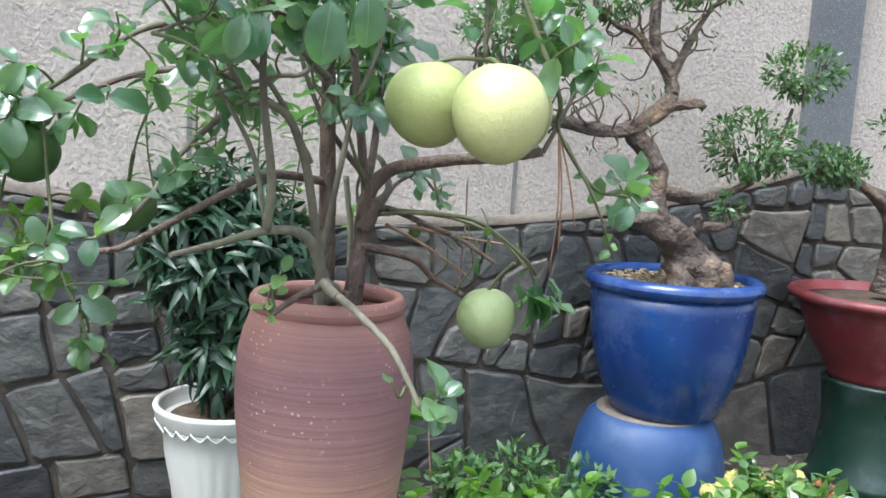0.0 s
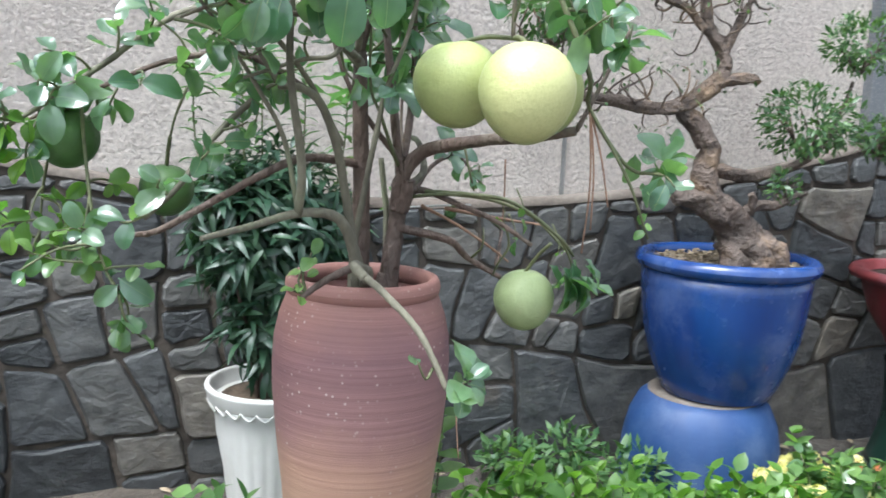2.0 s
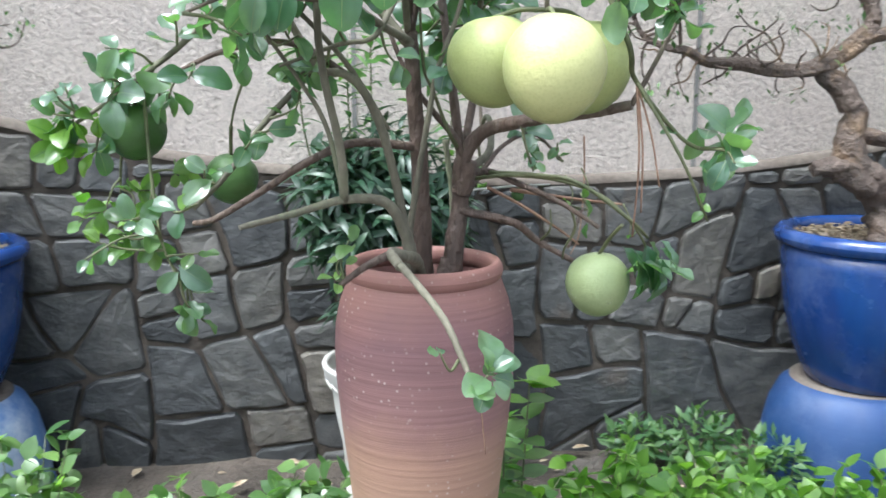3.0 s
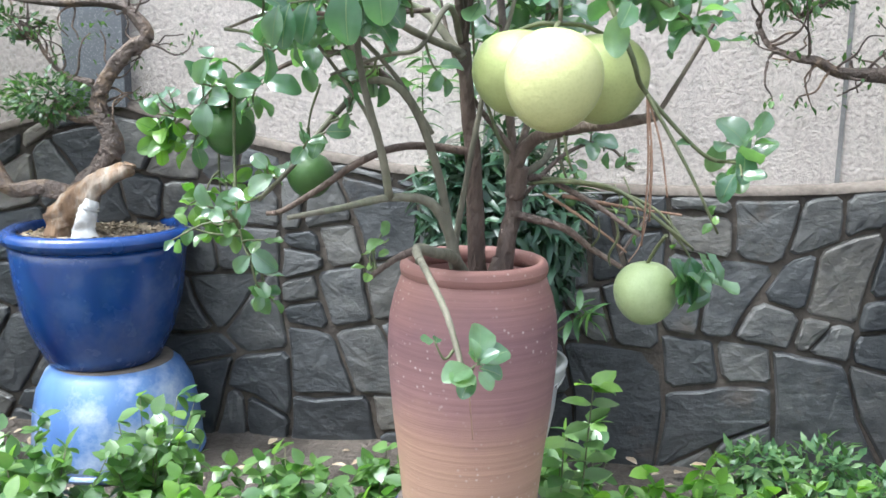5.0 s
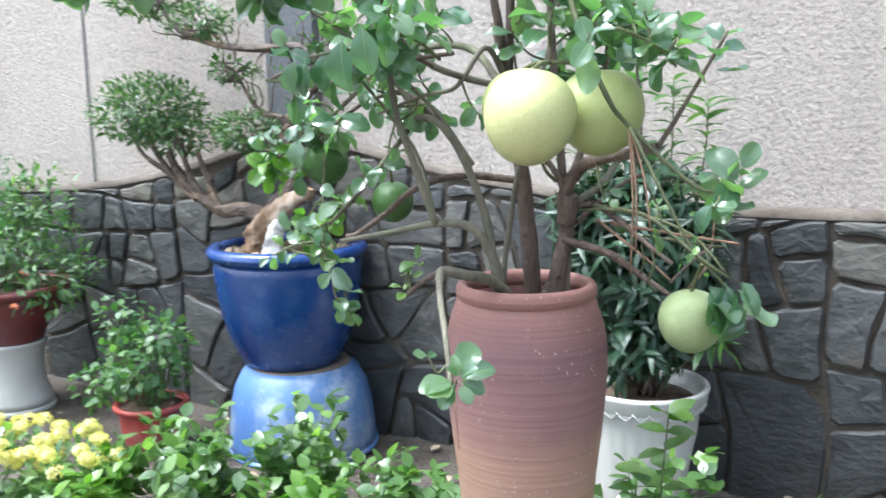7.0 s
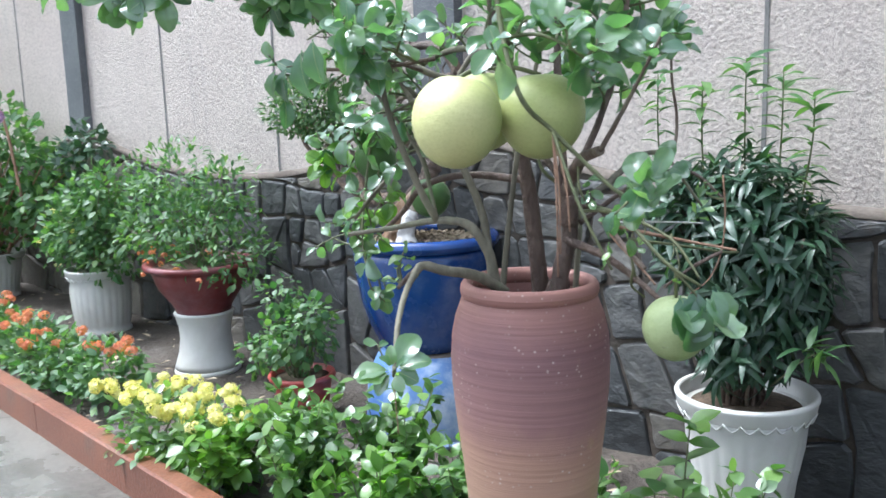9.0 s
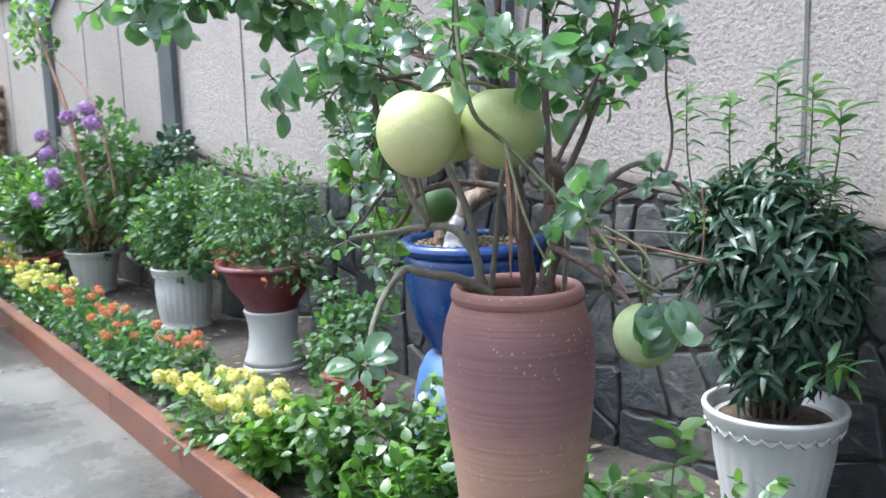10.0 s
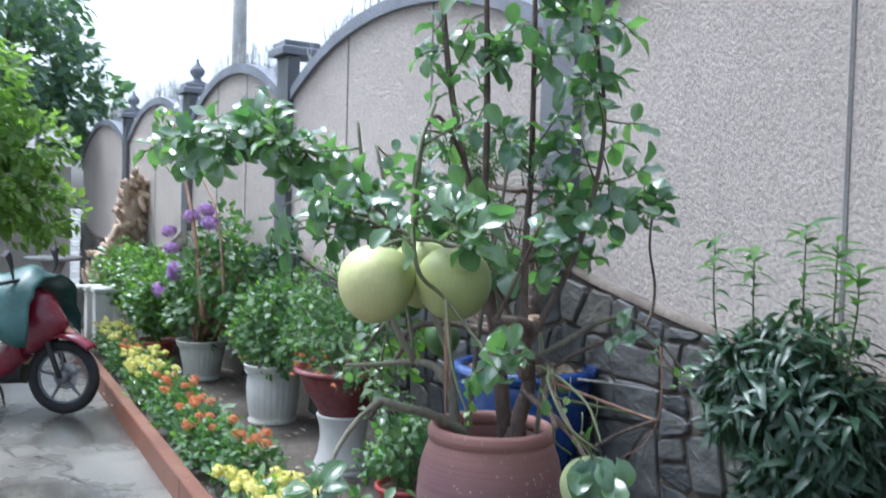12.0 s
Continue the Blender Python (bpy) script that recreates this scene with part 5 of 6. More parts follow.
def flower_heads(parent, rng, heads, mat, petals, size, spread, name="flower"):
    """Rounded heads of many small four-petalled florets."""
    data = None
    for c in heads:
        if data is None or rng.random() < 0.3:
            vs, fs = [], []
            for _ in range(petals):
                d = any_dir(rng, 0.35)
                at = Vector((d.x, d.y, d.z * 0.75)) * (spread + size * rng.uniform(0.0, 0.7))
                side = d.cross(Vector((0.3, 0.2, 1.0))).normalized()
                other = d.cross(side)
                a0 = rng.uniform(0, 1.57)
                for q in range(4):
                    a = a0 + 1.571 * q
                    place_leaf(vs, fs, at, side * math.cos(a) + other * math.sin(a) + 0.25 * d, d, PETAL, size * rng.uniform(0.8, 1.1))
            me = bpy.data.meshes.new(name)
            me.from_pydata([tuple(v) for v in vs], [], fs)
            me.materials.append(M[mat])
            data = me
            ob = new(name, me)
            ob.parent = parent
        else:
            ob = new(name, data)
            ob.parent = parent
        ob.location = c
        ob.rotation_euler.z = rng.uniform(0, 6)


# dense shrub in the white pot
shrub, rng = bush("shrub", (0.39, 2.835, 0.45), [((-0.01, 0, 0.56), (0.25, 0.24, 0.28)), ((0.0, -0.02, 0.28), (0.17, 0.17, 0.2)), ((0.11, 0.0, 0.48), (0.15, 0.18, 0.25)), ((-0.14, -0.05, 0.6), (0.15, 0.18, 0.2))], 4200, DROOPY, 0.077, "leaf_dark", "dense dark green shrub with narrow glossy leaves", "shrub", 31, "bark", 0.008)
for dx, dy, top in ((-0.12, -0.1, 1.05), (0.08, 0.02, 1.07), (-0.05, 0.05, 1.12), (0.2, -0.05, 1.0), (-0.26, -0.12, 1.08)):
    obj("shoot", *tube([(dx * 0.8, dy, 0.6), (dx, dy, 0.85), (dx * 1.02, dy, top)], 0.004, 0.002, 5), M["twig"], shrub)
    vs, fs = [], []
    for k in range(27):
        a, h = 2.4 * k + rng.uniform(-0.5, 0.5), (k / 26) ** 0.6
        long = (0.095 if h > 0.7 else 0.068) * rng.uniform(0.6, 1.2)
        place_leaf(vs, fs, (dx, dy, top - 0.34 + 0.34 * h + rng.uniform(-0.015, 0.01)), (math.cos(a), math.sin(a), rng.uniform(-0.1, 0.9)), Vector((0, 0, 1)) + 0.3 * any_dir(rng), NARROW, long)
    obj("shoot_leaves", vs, fs, M["leaf_fern"], shrub, "lighter young leaves")
vs, fs = [], []
obj("shoot", *tube([(0.1, -0.05, 0.1), (0.2, -0.12, 0.2), (0.27, -0.16, 0.26)], 0.004, 0.002, 5), M["twig"], shrub)
for k in range(16):
    place_leaf(vs, fs, (0.27 + rng.uniform(-0.04, 0.03), -0.16 + rng.uniform(-0.02, 0.02), 0.26 + rng.uniform(-0.04, 0.02)), any_dir(rng, 0.2), (0, 0, 1), NARROW, 0.085)
obj("young_leaves", vs, fs, M["leaf_fern"], shrub, "lighter young leaves")


def lacy_twigs(t, o, pts, count, rng):
    """Crooked fine twigs off a bare limb, with a few small leaves."""
    path = smooth_path([Vector(p) - o for p in pts], 8)
    lv, lf = [], []
    for k in range(count):
        p = path[min(len(path) - 1, int(len(path) * (0.12 + 0.88 * (k + rng.random()) / count)))].copy()
        d = any_dir(rng, 0.45)
        d.y *= 0.5
        run = [p.copy()]
        for _ in range(rng.randint(3, 6)):
            d = (d + 0.75 * any_dir(rng, 0.25)).normalized()
            p = p + d * rng.uniform(0.025, 0.05)
            run.append(p.copy())
        obj("twig", *tube(run, 0.005, 0.002, 5, 0.2, rng, 3), M["bonsai"], t)
        for _ in range(rng.randint(0, 9)):
            place_leaf(lv, lf, p + 0.03 * any_dir(rng), any_dir(rng, 0.2), (0, 0, 1), FINE, rng.uniform(0.02, 0.036))
    tagged(obj("twig_leaves", lv, lf, M["leaf_bonsai"], t), kind="stuff")


def bonsai(name, at, trunks, pads, count, size, label, seed, lacy=()):
    """A trained tree: gnarled trunk, bare limbs, clipped pads of foliage. World points."""
    rng = random.Random(seed)
    t = thing(name, at, label, "bonsai tree", "bonsai trees")
    o = Vector(at)
    for k, (pts, r0, r1) in enumerate(trunks):
        pale = pts[0][0] == -1.1
        torn = pts[0][0] == -1.23
        obj("trunk" if k == 0 else "stump" if pale or torn else "limb", *gnarled([Vector(p) - o for p in pts], r0, r1), M["slab" if pale else "torn_wood" if torn else "bonsai"], t, "bleached white stump" if pale else "torn orange-brown stump" if torn else "")
    for c, r, n in pads:
        tagged(obj("foliage_pad", *crown_mesh([(Vector(c) - o, r)], int(n * 2.4), FINE, size, rng, 0.35), M["leaf_bonsai"], t), kind="stuff")
        low = Vector(c) - o - Vector((0, 0, r[2]))
        for _ in range(9):
            q = Vector(c) - o + Vector((r[0] * rng.uniform(-0.8, 0.8), r[1] * rng.uniform(-0.8, 0.8), r[2] * rng.uniform(-0.3, 0.6)))
            obj("twig", *tube([low, (low + q) / 2 + 0.03 * any_dir(rng), q], 0.005, 0.002, 5, 0.1, rng, 3), M["bonsai"], t)
    for k, n in lacy:
        lacy_twigs(t, o, trunks[k][0], n, rng)
    return t


bonsai("bonsai_tree", (2.03, 2.78, 0.88), [
    ([(2.10, 2.70, 0.85), (2.06, 2.71, 0.95), (2.01, 2.72, 1.03), (1.94, 2.72, 1.10), (1.885, 2.72, 1.155), (1.872, 2.72, 1.22), (1.878, 2.72, 1.30), (1.862, 2.72, 1.345)], 0.084, 0.03),
    ([(1.866, 2.72, 1.33), (1.83, 2.73, 1.39), (1.775, 2.73, 1.43), (1.755, 2.73, 1.462), (1.80, 2.73, 1.485), (1.873, 2.72, 1.541), (1.915, 2.73, 1.60), (1.905, 2.74, 1.66), (1.85, 2.75, 1.74), (1.83, 2.75, 1.88), (1.86, 2.75, 2.1)], 0.037, 0.016),
    ([(1.93, 2.70, 1.075), (1.84, 2.68, 1.13), (1.765, 2.67, 1.147), (1.72, 2.67, 1.14)], 0.045, 0.022),
    ([(1.79, 2.73, 1.47), (1.73, 2.72, 1.455), (1.668, 2.72, 1.448), (1.58, 2.72, 1.452), (1.487, 2.72, 1.47), (1.38, 2.71, 1.475), (1.31, 2.70, 1.505), (1.25, 2.7, 1.515), (1.17, 2.7, 1.55), (1.13, 2.7, 1.62)], 0.028, 0.006),
    ([(1.89, 2.73, 1.25), (1.973, 2.73, 1.234), (2.05, 2.73, 1.222), (2.124, 2.74, 1.229), (2.22, 2.74, 1.25), (2.32, 2.74, 1.30)], 0.026, 0.013),
    ([(1.88, 2.75, 1.70), (1.81, 2.74, 1.74), (1.75, 2.73, 1.79), (1.66, 2.72, 1.81), (1.58, 2.72, 1.87)], 0.017, 0.007),
    ([(1.91, 2.74, 1.63), (1.96, 2.75, 1.74), (2.03, 2.75, 1.86), (2.1, 2.75, 1.95)], 0.018, 0.006),
    ([(1.87, 2.72, 1.54), (1.95, 2.73, 1.56), (2.035, 2.73, 1.566), (2.06, 2.73, 1.555)], 0.027, 0.012),
    ([(2.06, 2.68, 0.98), (2.12, 2.65, 0.965), (2.155, 2.64, 0.91), (2.165, 2.63, 0.86)], 0.055, 0.02),
    ([(2.03, 2.67, 0.98), (2.06, 2.63, 0.93), (2.075, 2.61, 0.86)], 0.058, 0.034),
    ([(2.00, 2.70, 0.98), (1.985, 2.66, 0.92), (1.98, 2.64, 0.86)], 0.06, 0.035),
    ([(1.99, 2.70, 1.07), (2.059, 2.68, 1.12), (2.13, 2.67, 1.125), (2.209, 2.67, 1.157), (2.26, 2.67, 1.17)], 0.022, 0.008),
    ([(2.04, 2.68, 1.09), (2.03, 2.66, 1.15), (2.02, 2.66, 1.165)], 0.014, 0.012),
    ([(2.32, 2.74, 1.30), (2.42, 2.75, 1.42), (2.48, 2.75, 1.58)], 0.010, 0.006)],
    [((2.28, 2.72, 1.43), (0.2, 0.18, 0.14), 520), ((2.50, 2.74, 1.72), (0.15, 0.15, 0.11), 330), ((2.62, 2.70, 1.38), (0.13, 0.12, 0.08), 200), ((1.60, 2.72, 1.90), (0.16, 0.14, 0.08), 240), ((2.0, 2.75, 2.03), (0.2, 0.18, 0.12), 350), ((1.25, 2.7, 1.75), (0.17, 0.15, 0.12), 350), ((2.17, 2.68, 1.19), (0.07, 0.06, 0.06), 60)],
    900, 0.034, "old bonsai with a twisted grey-brown trunk and clipped pads", 41, ((3, 34), (5, 18), (6, 14), (1, 10)))

bonsai("bonsai_tree", (-1.125, 2.882, 0.85), [
    ([(-1.24, 2.86, 0.84), (-1.20, 2.86, 0.95), (-1.13, 2.86, 1.06), (-1.04, 2.86, 1.16), (-1.03, 2.86, 1.22)], 0.05, 0.034),
    ([(-1.05, 2.86, 1.16), (-1.03, 2.86, 1.22), (-1.06, 2.86, 1.3), (-1.065, 2.86, 1.39), (-0.955, 2.86, 1.53), (-0.875, 2.86, 1.575), (-0.925, 2.86, 1.655), (-1.0, 2.86, 1.695), (-1.25, 2.86, 1.7), (-1.45, 2.86, 1.73), (-1.62, 2.86, 1.8), (-1.72, 2.86, 1.92), (-1.78, 2.86, 2.02)], 0.034, 0.005),
    ([(-1.1, 2.77, 0.85), (-1.105, 2.77, 0.91), (-1.085, 2.77, 0.975), (-1.075, 2.78, 1.01)], 0.05, 0.02),
    ([(-1.23, 2.83, 0.86), (-1.21, 2.82, 0.95), (-1.12, 2.81, 1.02), (-1.03, 2.81, 1.085), (-0.96, 2.82, 1.12), (-0.95, 2.82, 1.14)], 0.065, 0.018),
    ([(-1.55, 2.84, 1.08), (-1.65, 2.84, 1.15), (-1.75, 2.84, 1.25), (-1.82, 2.84, 1.36)], 0.02, 0.008),
    ([(-1.50, 2.84, 1.06), (-1.57, 2.83, 1.17), (-1.62, 2.83, 1.28), (-1.72, 2.83, 1.4)], 0.016, 0.007),
    ([(-1.58, 2.84, 1.1), (-1.72, 2.85, 1.19), (-1.86, 2.85, 1.27), (-1.93, 2.85, 1.4)], 0.014, 0.006),
    ([(-1.16, 2.86, 1.0), (-1.3, 2.84, 1.04), (-1.43, 2.84, 1.035), (-1.55, 2.84, 1.1), (-1.64, 2.84, 1.18), (-1.70, 2.84, 1.28)], 0.035, 0.014),
    ([(-1.43, 2.84, 1.035), (-1.50, 2.86, 1.14), (-1.56, 2.87, 1.28)], 0.02, 0.01),
    ([(-1.09, 2.86, 1.42), (-1.2, 2.86, 1.45), (-1.27, 2.86, 1.52), (-1.32, 2.86, 1.6), (-1.42, 2.86, 1.66)], 0.010, 0.005),
    ([(-1.06, 2.86, 1.3), (-1.16, 2.86, 1.29), (-1.25, 2.86, 1.32)], 0.016, 0.008)],
    [((-1.80, 2.84, 1.46), (0.27, 0.22, 0.15), 1000), ((-1.62, 2.86, 1.36), (0.15, 0.14, 0.10), 260), ((-1.26, 2.84, 1.37), (0.15, 0.14, 0.09), 330), ((-1.75, 2.86, 1.95), (0.22, 0.18, 0.10), 300), ((-1.5, 2.86, 1.82), (0.18, 0.14, 0.07), 200), ((-1.35, 2.86, 1.62), (0.1, 0.1, 0.05), 70)],
    900, 0.034, "old bonsai with a bleached stump and rounded clipped pads", 43, ((1, 40), (9, 10)))

# right-hand red pot: a few limbs of its tree
bonsai("bonsai_tree", (2.98, 2.72, 0.86), [
    ([(3.02, 2.72, 0.86), (3.03, 2.71, 1.0), (3.0, 2.7, 1.15), (2.95, 2.7, 1.22), (2.82, 2.7, 1.30), (2.70, 2.7, 1.34)], 0.05, 0.010),
    ([(3.0, 2.7, 1.15), (3.06, 2.7, 1.32), (3.1, 2.7, 1.5)], 0.03, 0.012)],
    [((2.70, 2.7, 1.36), (0.12, 0.12, 0.07), 180), ((3.13, 2.7, 1.56), (0.22, 0.2, 0.12), 400)], 500, 0.034, "bonsai with thin bare limbs in a red pot", 47)

# bed plants with rounded bright leaves
rb = random.Random(77)
BED = [(-1.15, 1.84, 0.30), (-0.95, 2.05, 0.38), (-0.75, 1.85, 0.40), (-0.55, 2.1, 0.44), (-0.35, 1.88, 0.38), (-0.12, 2.05, 0.40), (0.10, 2.2, 0.36), (0.62, 2.12, 0.42), (0.85, 2.02, 0.40), (1.05, 2.15, 0.33), (1.28, 2.1, 0.34), (1.52, 2.14, 0.31), (1.78, 2.08, 0.32), (2.1, 2.15, 0.34)]
for k, (x, y, h) in enumerate(BED):
    rng = random.Random(100 + k)
    t = thing("hedge_plant", (x, y, 0.02), "low leafy plant with rounded bright green leaves", "plant", "bed plants")
    vs, fs, sv, sf = [], [], [], []
    for _ in range(24):
        a, rr = rng.uniform(0, 6.283), rng.uniform(0.02, 0.22)
        top = Vector((rr * math.cos(a), rr * math.sin(a), h * rng.uniform(0.55, 1.12)))
        path = smooth_path([(0.25 * top.x, 0.25 * top.y, 0.0), (0.55 * top.x, 0.55 * top.y, top.z * 0.55), top], 5)
        sv, sf = join((sv, sf), tube([path[0], path[5], path[-1]], 0.003, 0.0015, 4, n=3))
        for i, p in enumerate(path[3:]):
            for _ in range(3):
                d = any_dir(rng, 0.25)
                place_leaf(vs, fs, p, d, Vector((0, 0, 1)) + 0.5 * any_dir(rng), ROUND, rng.uniform(0.038, 0.07))
    obj("stem", sv, sf, M["twig"], t)
    tagged(obj("leaves", vs, fs, M["leaf_young" if k % 4 == 0 or 0.8 < x < 1.6 else "leaf_bed"], t), kind="stuff")

for k, (x, y, s) in enumerate(((1.5, 2.92, 0.65), (1.28, 2.95, 0.55), (1.62, 2.65, 0.68))):
    bush("fern_plant", (x, y, 0.03), [((0, 0, 0.17 * s), (0.2 * s, 0.16 * s, 0.17 * s))], 420, FINE, 0.05, "leaf_fern", "low ferny green plant at the wall's foot", "plant", 60 + k, group="ferny plants")

# taller fresh plant close to the jar
rng = random.Random(140)
t = thing("hedge_plant", (0.60, 1.83, 0.02), "taller leafy plant with a few yellow-green leaves beside the jar", "plant", "bed plants")
vs, fs, sv, sf = [], [], [], []
for top in ((0.083, 0.06, 0.72), (0.02, 0.02, 0.58), (-0.05, -0.04, 0.5), (0.03, 0.06, 0.46), (-0.02, -0.02, 0.40)):
    path = smooth_path([(0.25 * top[0], 0.25 * top[1], 0.0), (0.7 * top[0], 0.7 * top[1], top[2] * 0.5), top], 8)
    sv, sf = join((sv, sf), tube([path[0], path[8], path[-1]], 0.0035, 0.0018, 5, n=4))
    for i, p in enumerate(path[5:]):
        for side in (0, 1):
            a = 2.2 * i + math.pi * side + rng.uniform(-0.4, 0.4)
            place_leaf(vs, fs, p, (math.cos(a), math.sin(a), rng.uniform(-0.15, 0.5)), Vector((0, 0, 1)) + 0.35 * any_dir(rng), ROUND, rng.uniform(0.055, 0.085))
obj("stem", sv, sf, M["twig"], t)
tagged(obj("leaves", vs, fs, M["leaf_bed"], t), kind="stuff")
vs, fs = [], []
for d in ((0.8, -0.5, 0.25), (-0.3, -0.7, 0.5), (0.5, 0.4, 0.4)):
    place_leaf(vs, fs, (0.083, 0.06, 0.715), d, (0, -0.3, 1), ROUND, 0.075)
obj("young_leaves", vs, fs, M["leaf_young"], t, "yellow-green young leaves")

# small plant in the red plastic pot
bush("pot_plant", (-1.62, 2.56, 0.22), [((-0.02, 0, 0.2), (0.2, 0.18, 0.18)), ((-0.14, 0, 0.36), (0.10, 0.1, 0.13)), ((0.1, 0, 0.32), (0.1, 0.1, 0.12)), ((-0.25, -0.05, 0.08), (0.13, 0.12, 0.1))], 950, ROUND, 0.04, "leaf_fern", "leafy green plant in a small red pot", "plant", 71)

# ixora along the kerb, first yellow, then red, then yellow again
for k, (x, y, mat) in enumerate(((-1.35, 1.92, "petal_yellow"), (-1.66, 1.86, "petal_yellow"), (-2.55, 2.02, "petal_red"), (-2.95, 1.93, "petal_red"), (-3.4, 2.0, "petal_red"), (-3.85, 1.95, "petal_red"), (-4.35, 2.0, "petal_red"), (-4.9, 1.95, "petal_yellow"), (-5.5, 2.0, "petal_yellow"), (-6.1, 1.95, "petal_red"), (-6.8, 2.0, "petal_yellow"), (-7.6, 2.0, "petal_yellow"), (2.28, 2.2, "petal_red"), (2.12, 2.28, "petal_yellow"))):
    tall = 0.13 if x > 2 else 0.17
    y += kerb_line(x) - 1.64 if x < -2 else 0
    t, rng = bush("ixora_bush", (x, y, 0.02), [((0, 0, tall), (0.25, 0.2, tall)), ((0.1, -0.03, tall * 0.8), (0.2, 0.2, tall * 0.8))], 620, SMALL, 0.055, "leaf_bed" if mat == "petal_yellow" else "leaf_fern", "low ixora bush with %s flower heads behind the kerb" % ("yellow" if mat == "petal_yellow" else "orange-red"), "flower bush", 200 + k, group="ixora bushes")
    heads = [(rng.uniform(-0.22, 0.22), rng.uniform(-0.18, 0.12), tall * 2 - rng.uniform(-0.02, 0.07)) for _ in range(26 if mat == "petal_yellow" else 7)]
    flower_heads(t, rng, heads, mat, 26, 0.016, 0.019 if mat == "petal_yellow" else 0.021)

# plants in the far pots
red_plant, rng = bush("flower_bush", (-2.65, 2.70, 0.62), [((0.0, 0, 0.22), (0.42, 0.32, 0.22)), ((-0.2, 0, 0.45), (0.33, 0.28, 0.26)), ((0.25, 0, 0.10), (0.3, 0.26, 0.2)), ((-0.35, -0.05, 0.2), (0.3, 0.25, 0.26)), ((0.2, 0.05, 0.42), (0.22, 0.2, 0.2))], 3600, FINE, 0.05, "leaf_fern", "feathery green bush with small red flowers in the red pot", "flower bush", 81)
flower_heads(red_plant, rng, [(rng.uniform(-0.35, 0.45), rng.uniform(-0.3, -0.1), rng.uniform(-0.02, 0.16)) for _ in range(12)], "petal_red", 10, 0.012, 0.012)
tall_plant, rng = bush("leafy_bush", (-4.02, 2.76, 0.44), [((0.0, 0, 0.3), (0.36, 0.3, 0.3)), ((-0.25, -0.05, 0.18), (0.26, 0.22, 0.24)), ((0.2, 0, 0.5), (0.3, 0.25, 0.22)), ((0.2, 0, 0.14), (0.25, 0.22, 0.2))], 2600, SMALL, 0.055, "leaf_fern", "bushy green plant with small yellow buds in a white pot", "bush", 83)
flower_heads(tall_plant, rng, [(rng.uniform(-0.5, -0.2), rng.uniform(-0.2, 0), rng.uniform(0.0, 0.4)) for _ in range(14)], "petal_yellow", 8, 0.012, 0.010)
purple, rng = bush("flowering_shrub", (-5.85, 2.76, 0.36), [((0, 0, 0.3), (0.5, 0.35, 0.3)), ((0.5, 0.05, 0.7), (0.45, 0.35, 0.4)), ((-0.3, 0, 0.5), (0.4, 0.3, 0.35)), ((0.9, 0.1, 0.5), (0.35, 0.25, 0.4)), ((0.1, 0.1, 1.0), (0.3, 0.25, 0.3))], 2600, SMALL, 0.085, "leaf_fern", "tall shrub with hanging purple flowers", "flower bush", 85, "dead", 0.012)
flower_heads(purple, rng, [(-0.25, -0.25, 1.0), (-0.15, -0.25, 0.85), (0.0, -0.25, 0.68), (-0.05, -0.25, 0.62), (0.85, -0.2, 1.1), (0.8, -0.22, 1.2), (-0.6, -0.25, 0.45), (-0.5, -0.25, 0.42), (0.3, -0.2, 1.15)], "petal_purple", 40, 0.04, 0.045)
obj("cane", *tube([(0.7, -0.2, 0.3), (0.35, -0.2, 1.1), (-0.05, -0.2, 1.6), (-0.35, -0.2, 2.0)], 0.022, 0.010, 8), M["dead"], purple, "long bare leaning cane")
obj("cane", *tube([(0.95, -0.1, 0.5), (0.75, -0.1, 1.1), (0.3, -0.1, 1.45), (-0.05, -0.15, 1.62)], 0.012, 0.006, 7), M["dead"], purple, "long bare leaning cane")
vs, fs = [], []
for k in range(120):
    place_leaf(vs, fs, (-0.35 + rng.uniform(-0.35, 0.2), -0.2 + rng.uniform(-0.15, 0.15), 1.85 + rng.uniform(-0.25, 0.3)), any_dir(rng, 0.2), (0, 0, 1), SMALL, 0.1)
obj("cane_leaves", vs, fs, M["leaf_bed"], purple, "bright leaves at the cane's tip")
for k, (x, y, w, h) in enumerate(((-7.5, 2.75, 0.5, 0.36), (-8.5, 2.8, 0.6, 0.42), (-6.75, 2.55, 0.35, 0.3), (-9.5, 2.8, 0.55, 0.42))):
    bush("leafy_bush", (x, y, 0.3), [((0, 0, h), (w, w * 0.7, h)), ((w * 0.4, 0, h * 1.3), (w * 0.6, w * 0.5, h * 0.6))], 1300, SMALL, 0.085, "leaf_bed", "bushy green potted plant by the wall", "bush", 90 + k, group="far potted bushes")
bowl_pot((-6.75, 2.55, 0.02), 0.2, 0.26, 0.13, "red_plastic", "terracotta-red pot with a leafy plant")
fluted_pot((-7.5, 2.75, 0.02), 0.24, 0.33, 0.16, "white fluted pot with a leafy bush")
fluted_pot((-8.5, 2.8, 0.02), 0.24, 0.33, 0.16, "white fluted pot with a spreading bush")
fluted_pot((-9.5, 2.8, 0.02), 0.24, 0.33, 0.16, "white fluted pot with a tall bush")


bush("dark_shrub", (-4.75, 3.0, 0.03), [((0, 0, 1.0), (0.3, 0.14, 0.3)), ((0.25, 0, 1.2), (0.25, 0.12, 0.2)), ((-0.1, 0, 0.6), (0.25, 0.12, 0.3))], 520, SMALL, 0.085, "leaf_dark", "slim dark-leaved shrub growing against the wall", "shrub", 96)

